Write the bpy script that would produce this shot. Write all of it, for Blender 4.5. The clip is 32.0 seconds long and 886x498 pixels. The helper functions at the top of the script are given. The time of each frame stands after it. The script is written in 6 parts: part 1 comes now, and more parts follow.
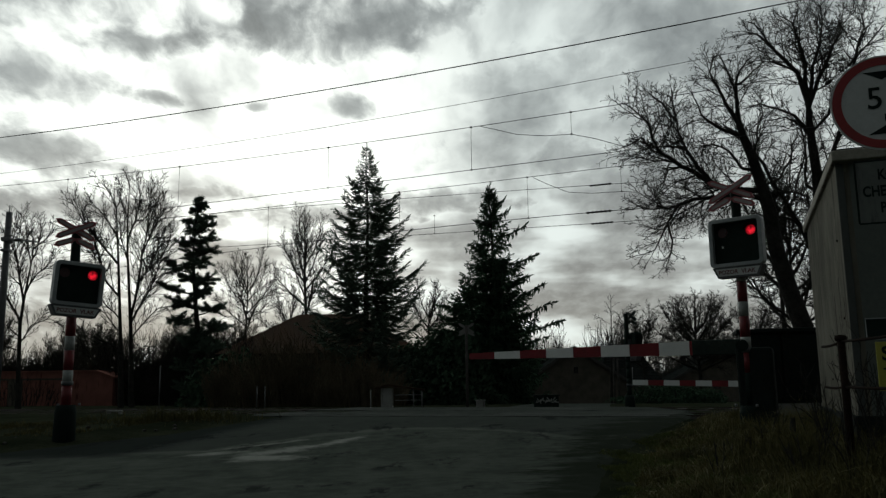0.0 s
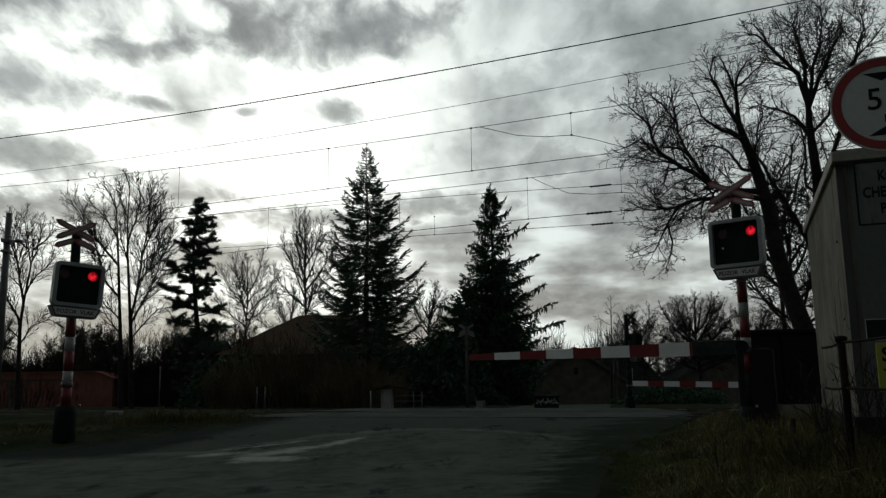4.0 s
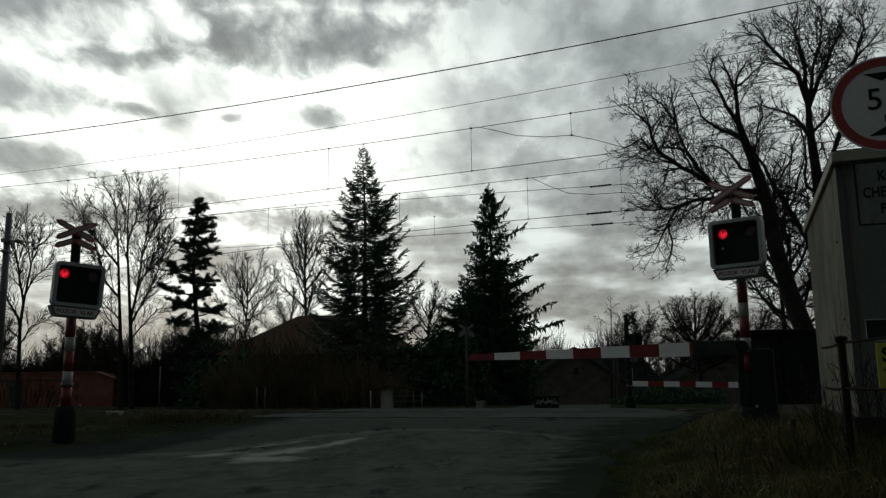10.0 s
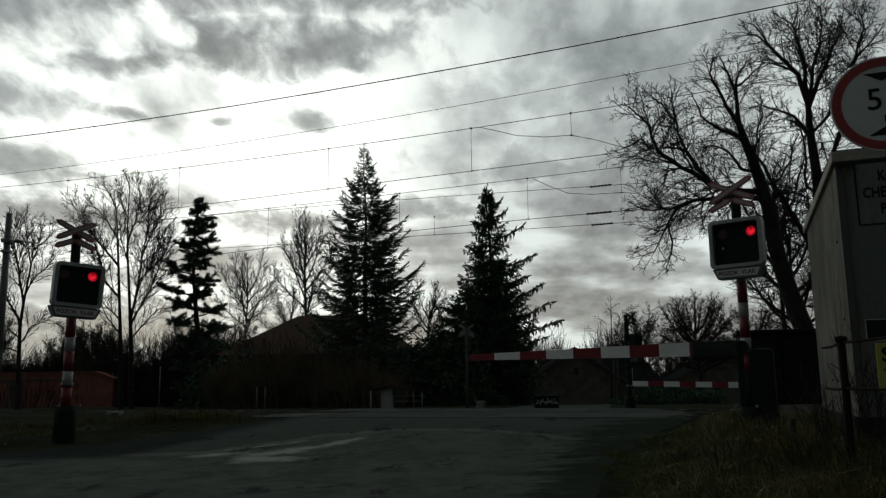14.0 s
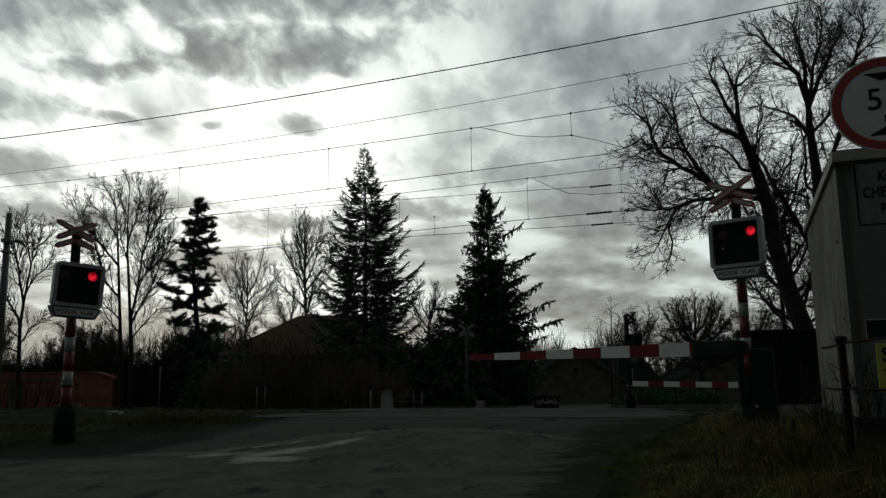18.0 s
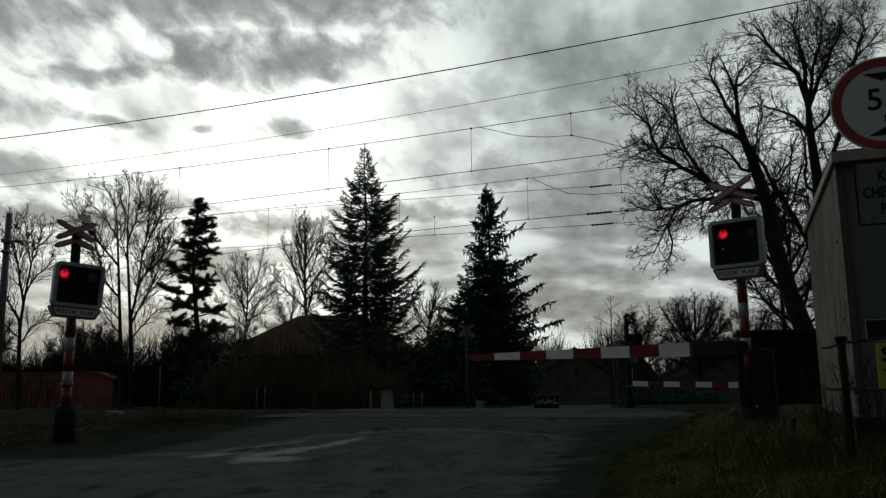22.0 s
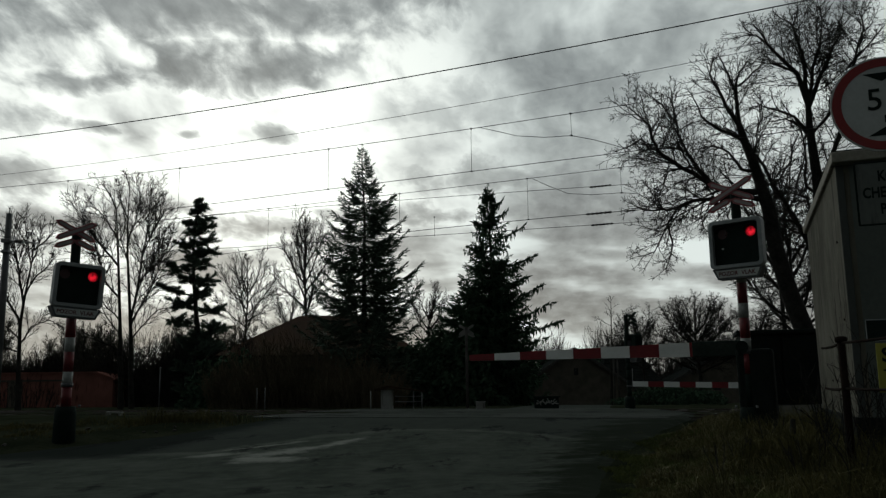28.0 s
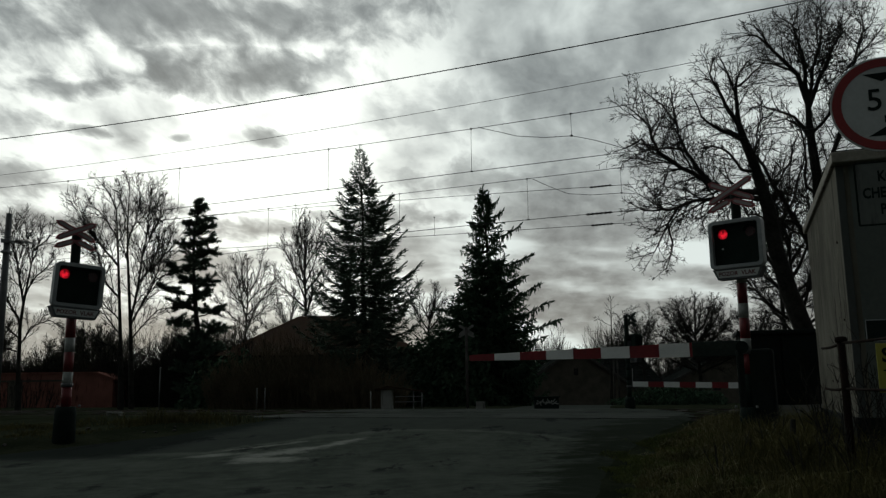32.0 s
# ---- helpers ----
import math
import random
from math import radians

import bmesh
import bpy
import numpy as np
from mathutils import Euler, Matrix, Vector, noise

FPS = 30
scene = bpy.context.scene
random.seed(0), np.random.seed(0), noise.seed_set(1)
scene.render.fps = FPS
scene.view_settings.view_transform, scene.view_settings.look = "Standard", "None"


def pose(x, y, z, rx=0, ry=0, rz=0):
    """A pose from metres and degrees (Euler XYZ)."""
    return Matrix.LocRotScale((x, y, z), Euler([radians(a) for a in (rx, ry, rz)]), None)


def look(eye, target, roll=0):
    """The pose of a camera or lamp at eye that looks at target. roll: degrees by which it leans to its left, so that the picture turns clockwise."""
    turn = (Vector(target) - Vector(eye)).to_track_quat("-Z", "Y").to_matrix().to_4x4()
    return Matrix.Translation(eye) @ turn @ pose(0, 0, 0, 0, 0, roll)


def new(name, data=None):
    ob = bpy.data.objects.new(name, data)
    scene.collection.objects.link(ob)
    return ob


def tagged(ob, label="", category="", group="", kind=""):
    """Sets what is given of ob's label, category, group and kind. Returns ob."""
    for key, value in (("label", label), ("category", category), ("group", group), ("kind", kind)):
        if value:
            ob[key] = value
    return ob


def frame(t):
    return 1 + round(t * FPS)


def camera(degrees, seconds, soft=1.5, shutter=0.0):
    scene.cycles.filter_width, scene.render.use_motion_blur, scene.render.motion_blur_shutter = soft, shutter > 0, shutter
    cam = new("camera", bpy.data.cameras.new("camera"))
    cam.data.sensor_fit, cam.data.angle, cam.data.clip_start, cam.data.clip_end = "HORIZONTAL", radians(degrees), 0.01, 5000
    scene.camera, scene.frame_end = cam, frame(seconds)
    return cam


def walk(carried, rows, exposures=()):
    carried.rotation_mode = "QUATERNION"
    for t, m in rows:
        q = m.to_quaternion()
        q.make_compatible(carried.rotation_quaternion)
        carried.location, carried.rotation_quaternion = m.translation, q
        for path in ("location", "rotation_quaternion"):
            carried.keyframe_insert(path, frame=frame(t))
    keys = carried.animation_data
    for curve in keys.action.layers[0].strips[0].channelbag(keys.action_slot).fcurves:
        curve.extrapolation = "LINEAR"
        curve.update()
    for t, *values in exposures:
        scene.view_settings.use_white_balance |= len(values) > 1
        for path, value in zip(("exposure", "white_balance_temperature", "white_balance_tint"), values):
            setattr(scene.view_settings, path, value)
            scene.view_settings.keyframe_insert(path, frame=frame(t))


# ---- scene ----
cam = camera(56.8, 32.0, soft=1.35)
EYE = (0.0, 0.0, 1.0)


def tilted(pitch):
    return look(EYE, (0.0, 1.0, 1.0 + math.tan(radians(pitch))), -0.7)


walk(cam, [(0.0, tilted(9.64)), (3.0, tilted(9.70)), (19.0, tilted(9.72)), (32.0, tilted(9.75))],
     exposures=((0.0, 0.01, 6500, 7), (9.0, 0.0, 6500, 7), (14.0, -0.04, 6500, 7), (20.0, -0.10, 6500, 7), (32.0, -0.10, 6500, 7)))

# ---------------------------------------------------------------- light
SUN_WAY = Vector((-0.2586, 0.9220, 0.2882))
SUN_ELEV = math.asin(SUN_WAY.z)
SUN_TURN = math.atan2(SUN_WAY.x, SUN_WAY.y)
world = bpy.data.worlds.new("overcast_sky")
world.use_nodes = True
scene.world = world
wn = world.node_tree
sky = wn.nodes.new("ShaderNodeTexSky")
sky.sky_type = "NISHITA"
sky.sun_disc = False
sky.sun_elevation = SUN_ELEV
sky.sun_rotation = SUN_TURN
wn.links.new(sky.outputs[0], wn.nodes["Background"].inputs[0])
wn.nodes["Background"].inputs[1].default_value = 0.05

sun_data = bpy.data.lights.new("sun", "SUN")
sun_data.energy = 0.9
sun_data.angle = radians(12)
sun_data.color = (1.0, 0.95, 0.87)
sun_ob = new("sun", sun_data)
sun_ob.matrix_world = look(SUN_WAY * 300, (0, 0, 0))


# ---------------------------------------------------------------- node helpers
def link_or_set(nt, sock, v):
    if hasattr(v, "is_output"):
        nt.links.new(v, sock)
    else:
        sock.default_value = v


def mth(nt, op, a, b=0.0, c=0.0, clamp=False):
    n = nt.nodes.new("ShaderNodeMath")
    n.operation = op
    n.use_clamp = clamp
    for i, v in enumerate((a, b, c)):
        link_or_set(nt, n.inputs[i], v)
    return n.outputs[0]


def vec(nt, op, a, b=(0, 0, 0)):
    n = nt.nodes.new("ShaderNodeVectorMath")
    n.operation = op
    link_or_set(nt, n.inputs[0], a)
    link_or_set(nt, n.inputs[1], b)
    return n.outputs["Value"] if op in ("DOT_PRODUCT", "LENGTH", "DISTANCE") else n.outputs["Vector"]


def noise_tex(nt, co, scale, detail=4.0, rough=0.55, out="Fac"):
    n = nt.nodes.new("ShaderNodeTexNoise")
    nt.links.new(co, n.inputs["Vector"])
    n.inputs["Scale"].default_value = scale
    n.inputs["Detail"].default_value = detail
    n.inputs["Roughness"].default_value = rough
    return n.outputs[out]


def ramp(nt, v, lo, hi, to_lo=0.0, to_hi=1.0, smooth=True):
    n = nt.nodes.new("ShaderNodeMapRange")
    n.interpolation_type = "SMOOTHSTEP" if smooth else "LINEAR"
    link_or_set(nt, n.inputs["Value"], v)
    for k, x in (("From Min", lo), ("From Max", hi), ("To Min", to_lo), ("To Max", to_hi)):
        link_or_set(nt, n.inputs[k], x)
    return n.outputs[0]


def mix_rgb(nt, f, a, b):
    n = nt.nodes.new("ShaderNodeMix")
    n.data_type = "RGBA"
    link_or_set(nt, n.inputs[0], f)
    link_or_set(nt, n.inputs[6], a if hasattr(a, "is_output") else (*a, 1.0))
    link_or_set(nt, n.inputs[7], b if hasattr(b, "is_output") else (*b, 1.0))
    return n.outputs[2]


def surface(name, dark, light, rough=0.8, grain=30.0, blotch=1.5, bump=0.25, metal=0.0, stain=None,
            stain_at=0.55, spec=0.5, island=False):
    """Two-scale painted, stone or earth surface: broad blotches, fine grain, optional stain colour."""
    m = bpy.data.materials.new(name)
    m.use_nodes = True
    nt = m.node_tree
    bsdf = nt.nodes["Principled BSDF"]
    geo = nt.nodes.new("ShaderNodeNewGeometry")
    co = geo.outputs["Position"]
    big = noise_tex(nt, co, blotch, 5.0, 0.6)
    fine = noise_tex(nt, co, grain, 3.0, 0.6)
    f = mth(nt, "ADD", mth(nt, "MULTIPLY", big, 0.65), mth(nt, "MULTIPLY", fine, 0.35))
    f = ramp(nt, f, 0.33, 0.67)
    if island:
        f = mth(nt, "ADD", mth(nt, "MULTIPLY", f, 0.5), mth(nt, "MULTIPLY", geo.outputs["Random Per Island"], 0.5))
    col = mix_rgb(nt, f, dark, light)
    if stain:
        s = noise_tex(nt, vec(nt, "MULTIPLY", co, (3.0, 3.0, 0.5)), blotch * 1.7, 6.0, 0.65)
        col = mix_rgb(nt, ramp(nt, s, stain_at, stain_at + 0.16), col, stain)
    nt.links.new(col, bsdf.inputs["Base Color"])
    nt.links.new(ramp(nt, big, 0.3, 0.7, max(0.02, rough - 0.12), min(1.0, rough + 0.1)), bsdf.inputs["Roughness"])
    bsdf.inputs["Metallic"].default_value = metal
    bsdf.inputs["Specular IOR Level"].default_value = spec
    if bump:
        b = nt.nodes.new("ShaderNodeBump")
        b.inputs["Strength"].default_value = bump
        b.inputs["Distance"].default_value = 0.02
        nt.links.new(fine, b.inputs["Height"])
        nt.links.new(b.outputs[0], bsdf.inputs["Normal"])
    return m


def lamp_glass(name, colour, strength):
    """Red signal glass lit from behind: brighter ring, darker foot and rim."""
    m = bpy.data.materials.new(name)
    m.use_nodes = True
    nt = m.node_tree
    bsdf = nt.nodes["Principled BSDF"]
    bsdf.inputs["Base Color"].default_value = (colour[0] * 0.3, colour[1] * 0.3, colour[2] * 0.3, 1)
    flat = vec(nt, "MULTIPLY", nt.nodes.new("ShaderNodeTexCoord").outputs["Object"], (1, 0, 1))
    rim = ramp(nt, vec(nt, "LENGTH", flat), 0.022, 0.086, 1.0, 0.06)
    notch = ramp(nt, vec(nt, "LENGTH", vec(nt, "SUBTRACT", vec(nt, "MULTIPLY", flat, (1.6, 1, 1)), (0.0, 0, 0.040))), 0.014, 0.042, 0.18, 1.0)
    ribs = ramp(nt, noise_tex(nt, flat, 38.0, 3.0), 0.36, 0.62, 0.45, 1.2)
    bsdf.inputs["Emission Color"].default_value = (*colour, 1)
    power = mth(nt, "MULTIPLY", mth(nt, "MULTIPLY", rim, notch), mth(nt, "MULTIPLY", ribs, strength))
    nt.links.new(power, bsdf.inputs["Emission Strength"])
    return m


# ---------------------------------------------------------------- sky of clouds
def cloud_material():
    m = bpy.data.materials.new("cloud_layer")
    m.use_nodes = True
    m.cycles.emission_sampling = "NONE"
    nt = m.node_tree
    nt.nodes.clear()
    tc = nt.nodes.new("ShaderNodeTexCoord")
    geo = nt.nodes.new("ShaderNodeNewGeometry")
    flat = vec(nt, "MULTIPLY", tc.outputs["Object"], (1, 1, 0))
    warp = vec(nt, "SUBTRACT", noise_tex(nt, vec(nt, "MULTIPLY", flat, (1.0, 0.6, 1.0)), 0.016, 3.0, 0.5, "Color"), (0.5, 0.5, 0.5))
    co = vec(nt, "ADD", flat, vec(nt, "MULTIPLY", warp, (26, 40, 0)))
    # how near the sky is to the veiled sun
    way = vec(nt, "NORMALIZE", vec(nt, "SUBTRACT", geo.outputs["Position"], EYE))
    near = vec(nt, "DOT_PRODUCT", way, tuple(SUN_WAY))
    halo = ramp(nt, near, 0.925, 0.990)
    core = ramp(nt, near, 0.972, 0.999)
    # broad layer, thicker away from the sun; its cells widen with distance
    far = vec(nt, "LENGTH", flat)
    shrink = mth(nt, "DIVIDE", 1.0, mth(nt, "ADD", 1.0, mth(nt, "DIVIDE", far, 900.0)))
    layer = nt.nodes.new("ShaderNodeVectorMath")
    layer.operation = "SCALE"
    nt.links.new(co, layer.inputs[0])
    nt.links.new(shrink, layer.inputs["Scale"])
    layer = vec(nt, "MULTIPLY", layer.outputs[0], (1.0, 0.62, 1.0))
    wide = noise_tex(nt, layer, 0.011, 4.0, 0.52)
    tufts = noise_tex(nt, layer, 0.036, 4.0, 0.55)
    puffs = mth(nt, "MULTIPLY", ramp(nt, far, 500.0, 1500.0, 0.34, 0.10), mth(nt, "SUBTRACT", tufts, 0.5))
    field = mth(nt, "ADD", mth(nt, "ADD", mth(nt, "MULTIPLY", mth(nt, "SUBTRACT", wide, 0.5), 0.85), 0.505), puffs)
    bands = mth(nt, "SUBTRACT", noise_tex(nt, vec(nt, "MULTIPLY", layer, (0.55, 1.5, 1.0)), 0.019, 3.0, 0.45), 0.5)
    field = mth(nt, "ADD", field, mth(nt, "MULTIPLY", bands, ramp(nt, far, 700.0, 1400.0, 0.0, 1.0)))
    field = mth(nt, "ADD", field, ramp(nt, far, 900.0, 1800.0, 0.0, 0.06))
    field = mth(nt, "SUBTRACT", field, mth(nt, "MULTIPLY", halo, 0.15))
    dens = ramp(nt, field, 0.34, 0.68, 0.0, 0.84)
    fray = mth(nt, "MULTIPLY", mth(nt, "SUBTRACT", noise_tex(nt, layer, 0.055, 5.0, 0.55), 0.5), 3.2)
    # single clouds: centre, half-lengths
    for cx, cy, rx, ry, k in CLOUDS:
        d = vec(nt, "MULTIPLY", vec(nt, "SUBTRACT", co, (cx, cy, 0)), (1.0 / rx, 1.0 / ry, 0))
        puff = ramp(nt, mth(nt, "ADD", vec(nt, "LENGTH", d), fray), 1.55, 0.15, 0.0, k)
        dens = mth(nt, "MAXIMUM", dens, puff)
    for cx, cy, rx, ry in GAPS:
        d = vec(nt, "MULTIPLY", vec(nt, "SUBTRACT", co, (cx, cy, 0)), (1.0 / rx, 1.0 / ry, 0))
        hole = ramp(nt, mth(nt, "ADD", vec(nt, "LENGTH", d), fray), 1.4, 0.4, 1.0, 0.12)
        dens = mth(nt, "MULTIPLY", dens, hole)
    # lighter and thicker places inside the clouds
    inner = mth(nt, "SUBTRACT", noise_tex(nt, layer, 0.085, 5.0, 0.58), 0.5)
    dens = mth(nt, "MULTIPLY", dens, mth(nt, "ADD", 0.97, mth(nt, "MULTIPLY", inner, 0.95)))
    bright = mth(nt, "ADD", SKY_BASE, mth(nt, "ADD", mth(nt, "MULTIPLY", halo, SKY_HALO), mth(nt, "MULTIPLY", core, SKY_CORE)))
    rim = mth(nt, "ADD", SKY_DARK, mth(nt, "MULTIPLY", halo, 0.06))
    col_bright = mix_rgb(nt, halo, (0.93, 1.0, 0.975), (0.965, 1.0, 0.955))
    val = mth(nt, "MULTIPLY", rim, mth(nt, "POWER", mth(nt, "DIVIDE", bright, rim), mth(nt, "SUBTRACT", 1.0, dens)))
    # sky away from the sun, mostly out of view, is dimmed to weaken front light
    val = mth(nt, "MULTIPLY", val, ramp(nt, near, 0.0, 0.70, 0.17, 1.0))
    # warmer towards the horizon, cooler overhead
    lift = nt.nodes.new("ShaderNodeSeparateXYZ")
    nt.links.new(way, lift.inputs[0])
    col_dense = mix_rgb(nt, ramp(nt, lift.outputs[2], 0.08, 0.36), (0.985, 0.985, 0.945), (0.885, 0.972, 0.99))
    col = mix_rgb(nt, dens, col_bright, col_dense)
    em = nt.nodes.new("ShaderNodeEmission")
    nt.links.new(col, em.inputs[0])
    nt.links.new(val, em.inputs[1])
    tr = nt.nodes.new("ShaderNodeBsdfTransparent")
    mx = nt.nodes.new("ShaderNodeMixShader")
    mx.inputs[0].default_value = 0.94
    out = nt.nodes.new("ShaderNodeOutputMaterial")
    nt.links.new(tr.outputs[0], mx.inputs[1])
    nt.links.new(em.outputs[0], mx.inputs[2])
    nt.links.new(mx.outputs[0], out.inputs[0])
    return m


SKY_BASE, SKY_HALO, SKY_CORE, SKY_DARK = 0.90, 0.25, 0.24, 0.22
CLOUDS = ((-118, 530, 72, 48, 0.97), (-50, 535, 78, 52, 0.95), (-216, 557, 34, 28, 0.88), (-237, 669, 24, 24, 0.85),
          (-85, 701, 22, 30, 0.75), (-166, 695, 12, 13, 0.6), (-335, 610, 50, 55, 0.68), (110, 640, 95, 70, 0.40),
          (-420, 829, 70, 90, 0.75), (-520, 1080, 150, 110, 0.85), (-323, 1020, 70, 48, 0.8), (170, 880, 140, 85, 0.58),
          (13, 1091, 95, 69, 0.7), (-70, 430, 170, 50, 0.9), (-260, 460, 90, 50, 0.85),
          (-190, 1180, 120, 70, 0.75), (-1150, 2900, 700, 700, 0.85), (-350, 3000, 500, 500, 0.7), (-800, 1700, 260, 200, 0.6))
GAPS = ((-149, 506, 14, 22), (5, 600, 22, 62))

# ---------------------------------------------------------------- mesh helpers


class Shape:
    """Collects faces of one mesh."""

    def __init__(self):
        self.v, self.f, self.s = [], [], []

    def add(self, verts, faces, smooth=False):
        o = len(self.v)
        self.v.extend([tuple(p) for p in verts])
        self.f.extend([tuple(i + o for i in q) for q in faces])
        self.s.extend([smooth] * len(faces))
        return self

    def box(self, cx, cy, cz, sx, sy, sz, m=None, bevel=0.0):
        hx, hy, hz = sx / 2, sy / 2, sz / 2
        if bevel <= 0:
            vs = [Vector((cx + i * hx, cy + j * hy, cz + k * hz)) for i in (-1, 1) for j in (-1, 1) for k in (-1, 1)]
            fs = [(0, 1, 3, 2), (4, 6, 7, 5), (0, 4, 5, 1), (2, 3, 7, 6), (0, 2, 6, 4), (1, 5, 7, 3)]
        else:
            b = min(bevel, hx * 0.9, hy * 0.9, hz * 0.9)
            bm = bmesh.new()
            bmesh.ops.create_cube(bm, size=1.0, matrix=Matrix.Translation((cx, cy, cz)) @ Matrix.Diagonal((sx, sy, sz, 1)))
            bmesh.ops.bevel(bm, geom=list(bm.edges), offset=b, segments=2, affect="EDGES", profile=0.5)
            bm.verts.index_update()
            vs = [v.co.copy() for v in bm.verts]
            fs = [tuple(v.index for v in f.verts) for f in bm.faces]
            bm.free()
        if m is not None:
            vs = [m @ v for v in vs]
        return self.add(vs, fs)

    def tube(self, pts, radii, n=6, cap=True, smooth=True):
        pts = [Vector(p) for p in pts]
        k = len(pts)
        if not hasattr(radii, "__len__"):
            radii = [radii] * k
        vs, fs = [], []
        side = None
        for i, p in enumerate(pts):
            d = (pts[min(i + 1, k - 1)] - pts[max(i - 1, 0)])
            d = d.normalized() if d.length > 1e-9 else Vector((0, 0, 1))
            ref = side if side is not None else (Vector((1, 0, 0)) if abs(d.x) < 0.8 else Vector((0, 1, 0)))
            a = ref - d * ref.dot(d)
            a = a.normalized() if a.length > 1e-6 else d.orthogonal().normalized()
            side = a
            b = d.cross(a)
            r = radii[i]
            for j in range(n):
                w = 2 * math.pi * j / n
                vs.append(p + a * (math.cos(w) * r) + b * (math.sin(w) * r))
        for i in range(k - 1):
            for j in range(n):
                fs.append((i * n + j, i * n + (j + 1) % n, (i + 1) * n + (j + 1) % n, (i + 1) * n + j))
        self.add(vs, fs, smooth)
        if cap:
            o = len(self.v) - k * n
            self.f.append(tuple(o + j for j in reversed(range(n))))
            self.f.append(tuple(o + (k - 1) * n + j for j in range(n)))
            self.s.extend([False, False])
        return self

    def prism(self, outline, y0, y1, m=None):
        """Outline of (x, z) points pushed from y0 to y1."""
        n = len(outline)
        vs = [Vector((x, y0, z)) for x, z in outline] + [Vector((x, y1, z)) for x, z in outline]
        fs = [tuple(range(n)), tuple(reversed(range(n, 2 * n)))]
        fs += [(i, i + n, (i + 1) % n + n, (i + 1) % n) for i in range(n)]
        if m is not None:
            vs = [m @ v for v in vs]
        return self.add(vs, fs)

    def mesh(self, name):
        me = bpy.data.meshes.new(name)
        me.from_pydata(self.v, [], self.f)
        me.polygons.foreach_set("use_smooth", self.s)
        me.update()
        return me


def part(name, shape, material, parent=None, label="", at=None):
    me = shape if isinstance(shape, bpy.types.Mesh) else shape.mesh(name)
    if not me.materials:
        me.materials.append(material)
    ob = new(name, me)
    if parent:
        ob.parent = parent
    if at is not None:
        ob.matrix_basis = at
    if label:
        ob["label"] = label
    return ob


def thing(name, m, label, category, group="", kind=""):
    ob = new(name)
    ob.empty_display_size = 0.2
    ob.matrix_basis = m
    return tagged(ob, label, category, group, kind)


def letters(name, text, size, material, parent, m, label="", bold=0.026):
    cu = bpy.data.curves.new("letters", "FONT")
    cu.body = text
    cu.size = size
    cu.align_x, cu.align_y = "CENTER", "CENTER"
    cu.extrude = 0.0015
    cu.resolution_u = 3
    cu.offset = size * bold
    tmp = new("letters", cu)
    dg = bpy.context.evaluated_depsgraph_get()
    me = bpy.data.meshes.new_from_object(tmp.evaluated_get(dg))
    bpy.data.objects.remove(tmp)
    me.materials.clear()
    return part(name, me, material, parent, label, m)


UPRIGHT = pose(0, 0, 0, 90)


def smooth01(x, a, b):
    t = min(1.0, max(0.0, (x - a) / (b - a)))
    return t * t * (3 - 2 * t)


def lerp_table(y, table):
    if y <= table[0][0]:
        return table[0][1]
    for (a, u), (b, v) in zip(table, table[1:]):
        if y <= b:
            return u + (v - u) * (y - a) / (b - a)
    return table[-1][1]


# ---------------------------------------------------------------- the lie of the land
TRACK_TURN = math.degrees(math.atan(0.42))
ROAD_R = ((-15, 0.6), (0, 0.9), (7.5, 1.5), (10, 2.2), (12, 3.0), (15, 4.5), (18, 5.6), (25, 5.6), (32, 6.4), (45, 9), (70, 16))
ROAD_L = ((-15, -5.5), (4, -8), (9, -15), (11.8, -10.5), (13.0, -7.6), (15.2, -5.2), (18.5, -3.6), (22, -2.4), (27, -0.4), (32, 1.5), (45, 4.5), (70, 11))


def road_edge(table, y):
    return lerp_table(y, table) + 0.07 * noise.noise((y * 0.9, table[0][1], 0)) + 0.04 * noise.noise((y * 3.1, table[0][1], 4))


def land(x, y):
    s = y + 0.42 * x
    z = 0.42 * smooth01(s, 8.0, 18.0)
    z -= 0.12 * smooth01(s, 24, 28) + 0.19 * smooth01(s, 28, 36) + 1.0 * smooth01(s, 42, 90)
    # grassy bank beside the road
    over = x - lerp_table(y, ROAD_R)
    bank = smooth01(over, 0.0, 2.6) * (1 - smooth01(s, 12.0, 16.5)) * smooth01(y, -8, 4)
    z += 0.13 * bank + 0.18 * smooth01(over, 1.2, 2.8) * (1 - smooth01(s, 12.0, 16.5)) * smooth01(y, 2, 5.5)
    # left verge stands a little over the road
    left = lerp_table(y, ROAD_L) - x
    z += 0.10 * smooth01(left, 0.0, 1.2) * (1 - smooth01(s, 14, 20)) * smooth01(y, 8, 12)
    off = max(over, left)
    z += smooth01(off, 0.1, 1.0) * (0.05 * noise.noise((x * 0.9, y * 0.9, 0)) + 0.02 * noise.noise((x * 3, y * 3, 2)))
    return z


def axis(steps):
    out = [steps[0][0]]
    for lo, hi, d in steps:
        n = max(1, int(round((hi - lo) / d)))
        out += [lo + (hi - lo) * (i + 1) / n for i in range(n)]
    return out


# ---------------------------------------------------------------- materials
PATCHES = ((-2.45, 11.5, 0.5, 0.34, 12), (-2.35, 12.3, 0.8, 0.26, 48), (-1.7, 13.1, 0.7, 0.16, 55), (-3.35, 12.2, 0.5, 0.16, 25), (-2.9, 13.0, 0.7, 0.12, 40))


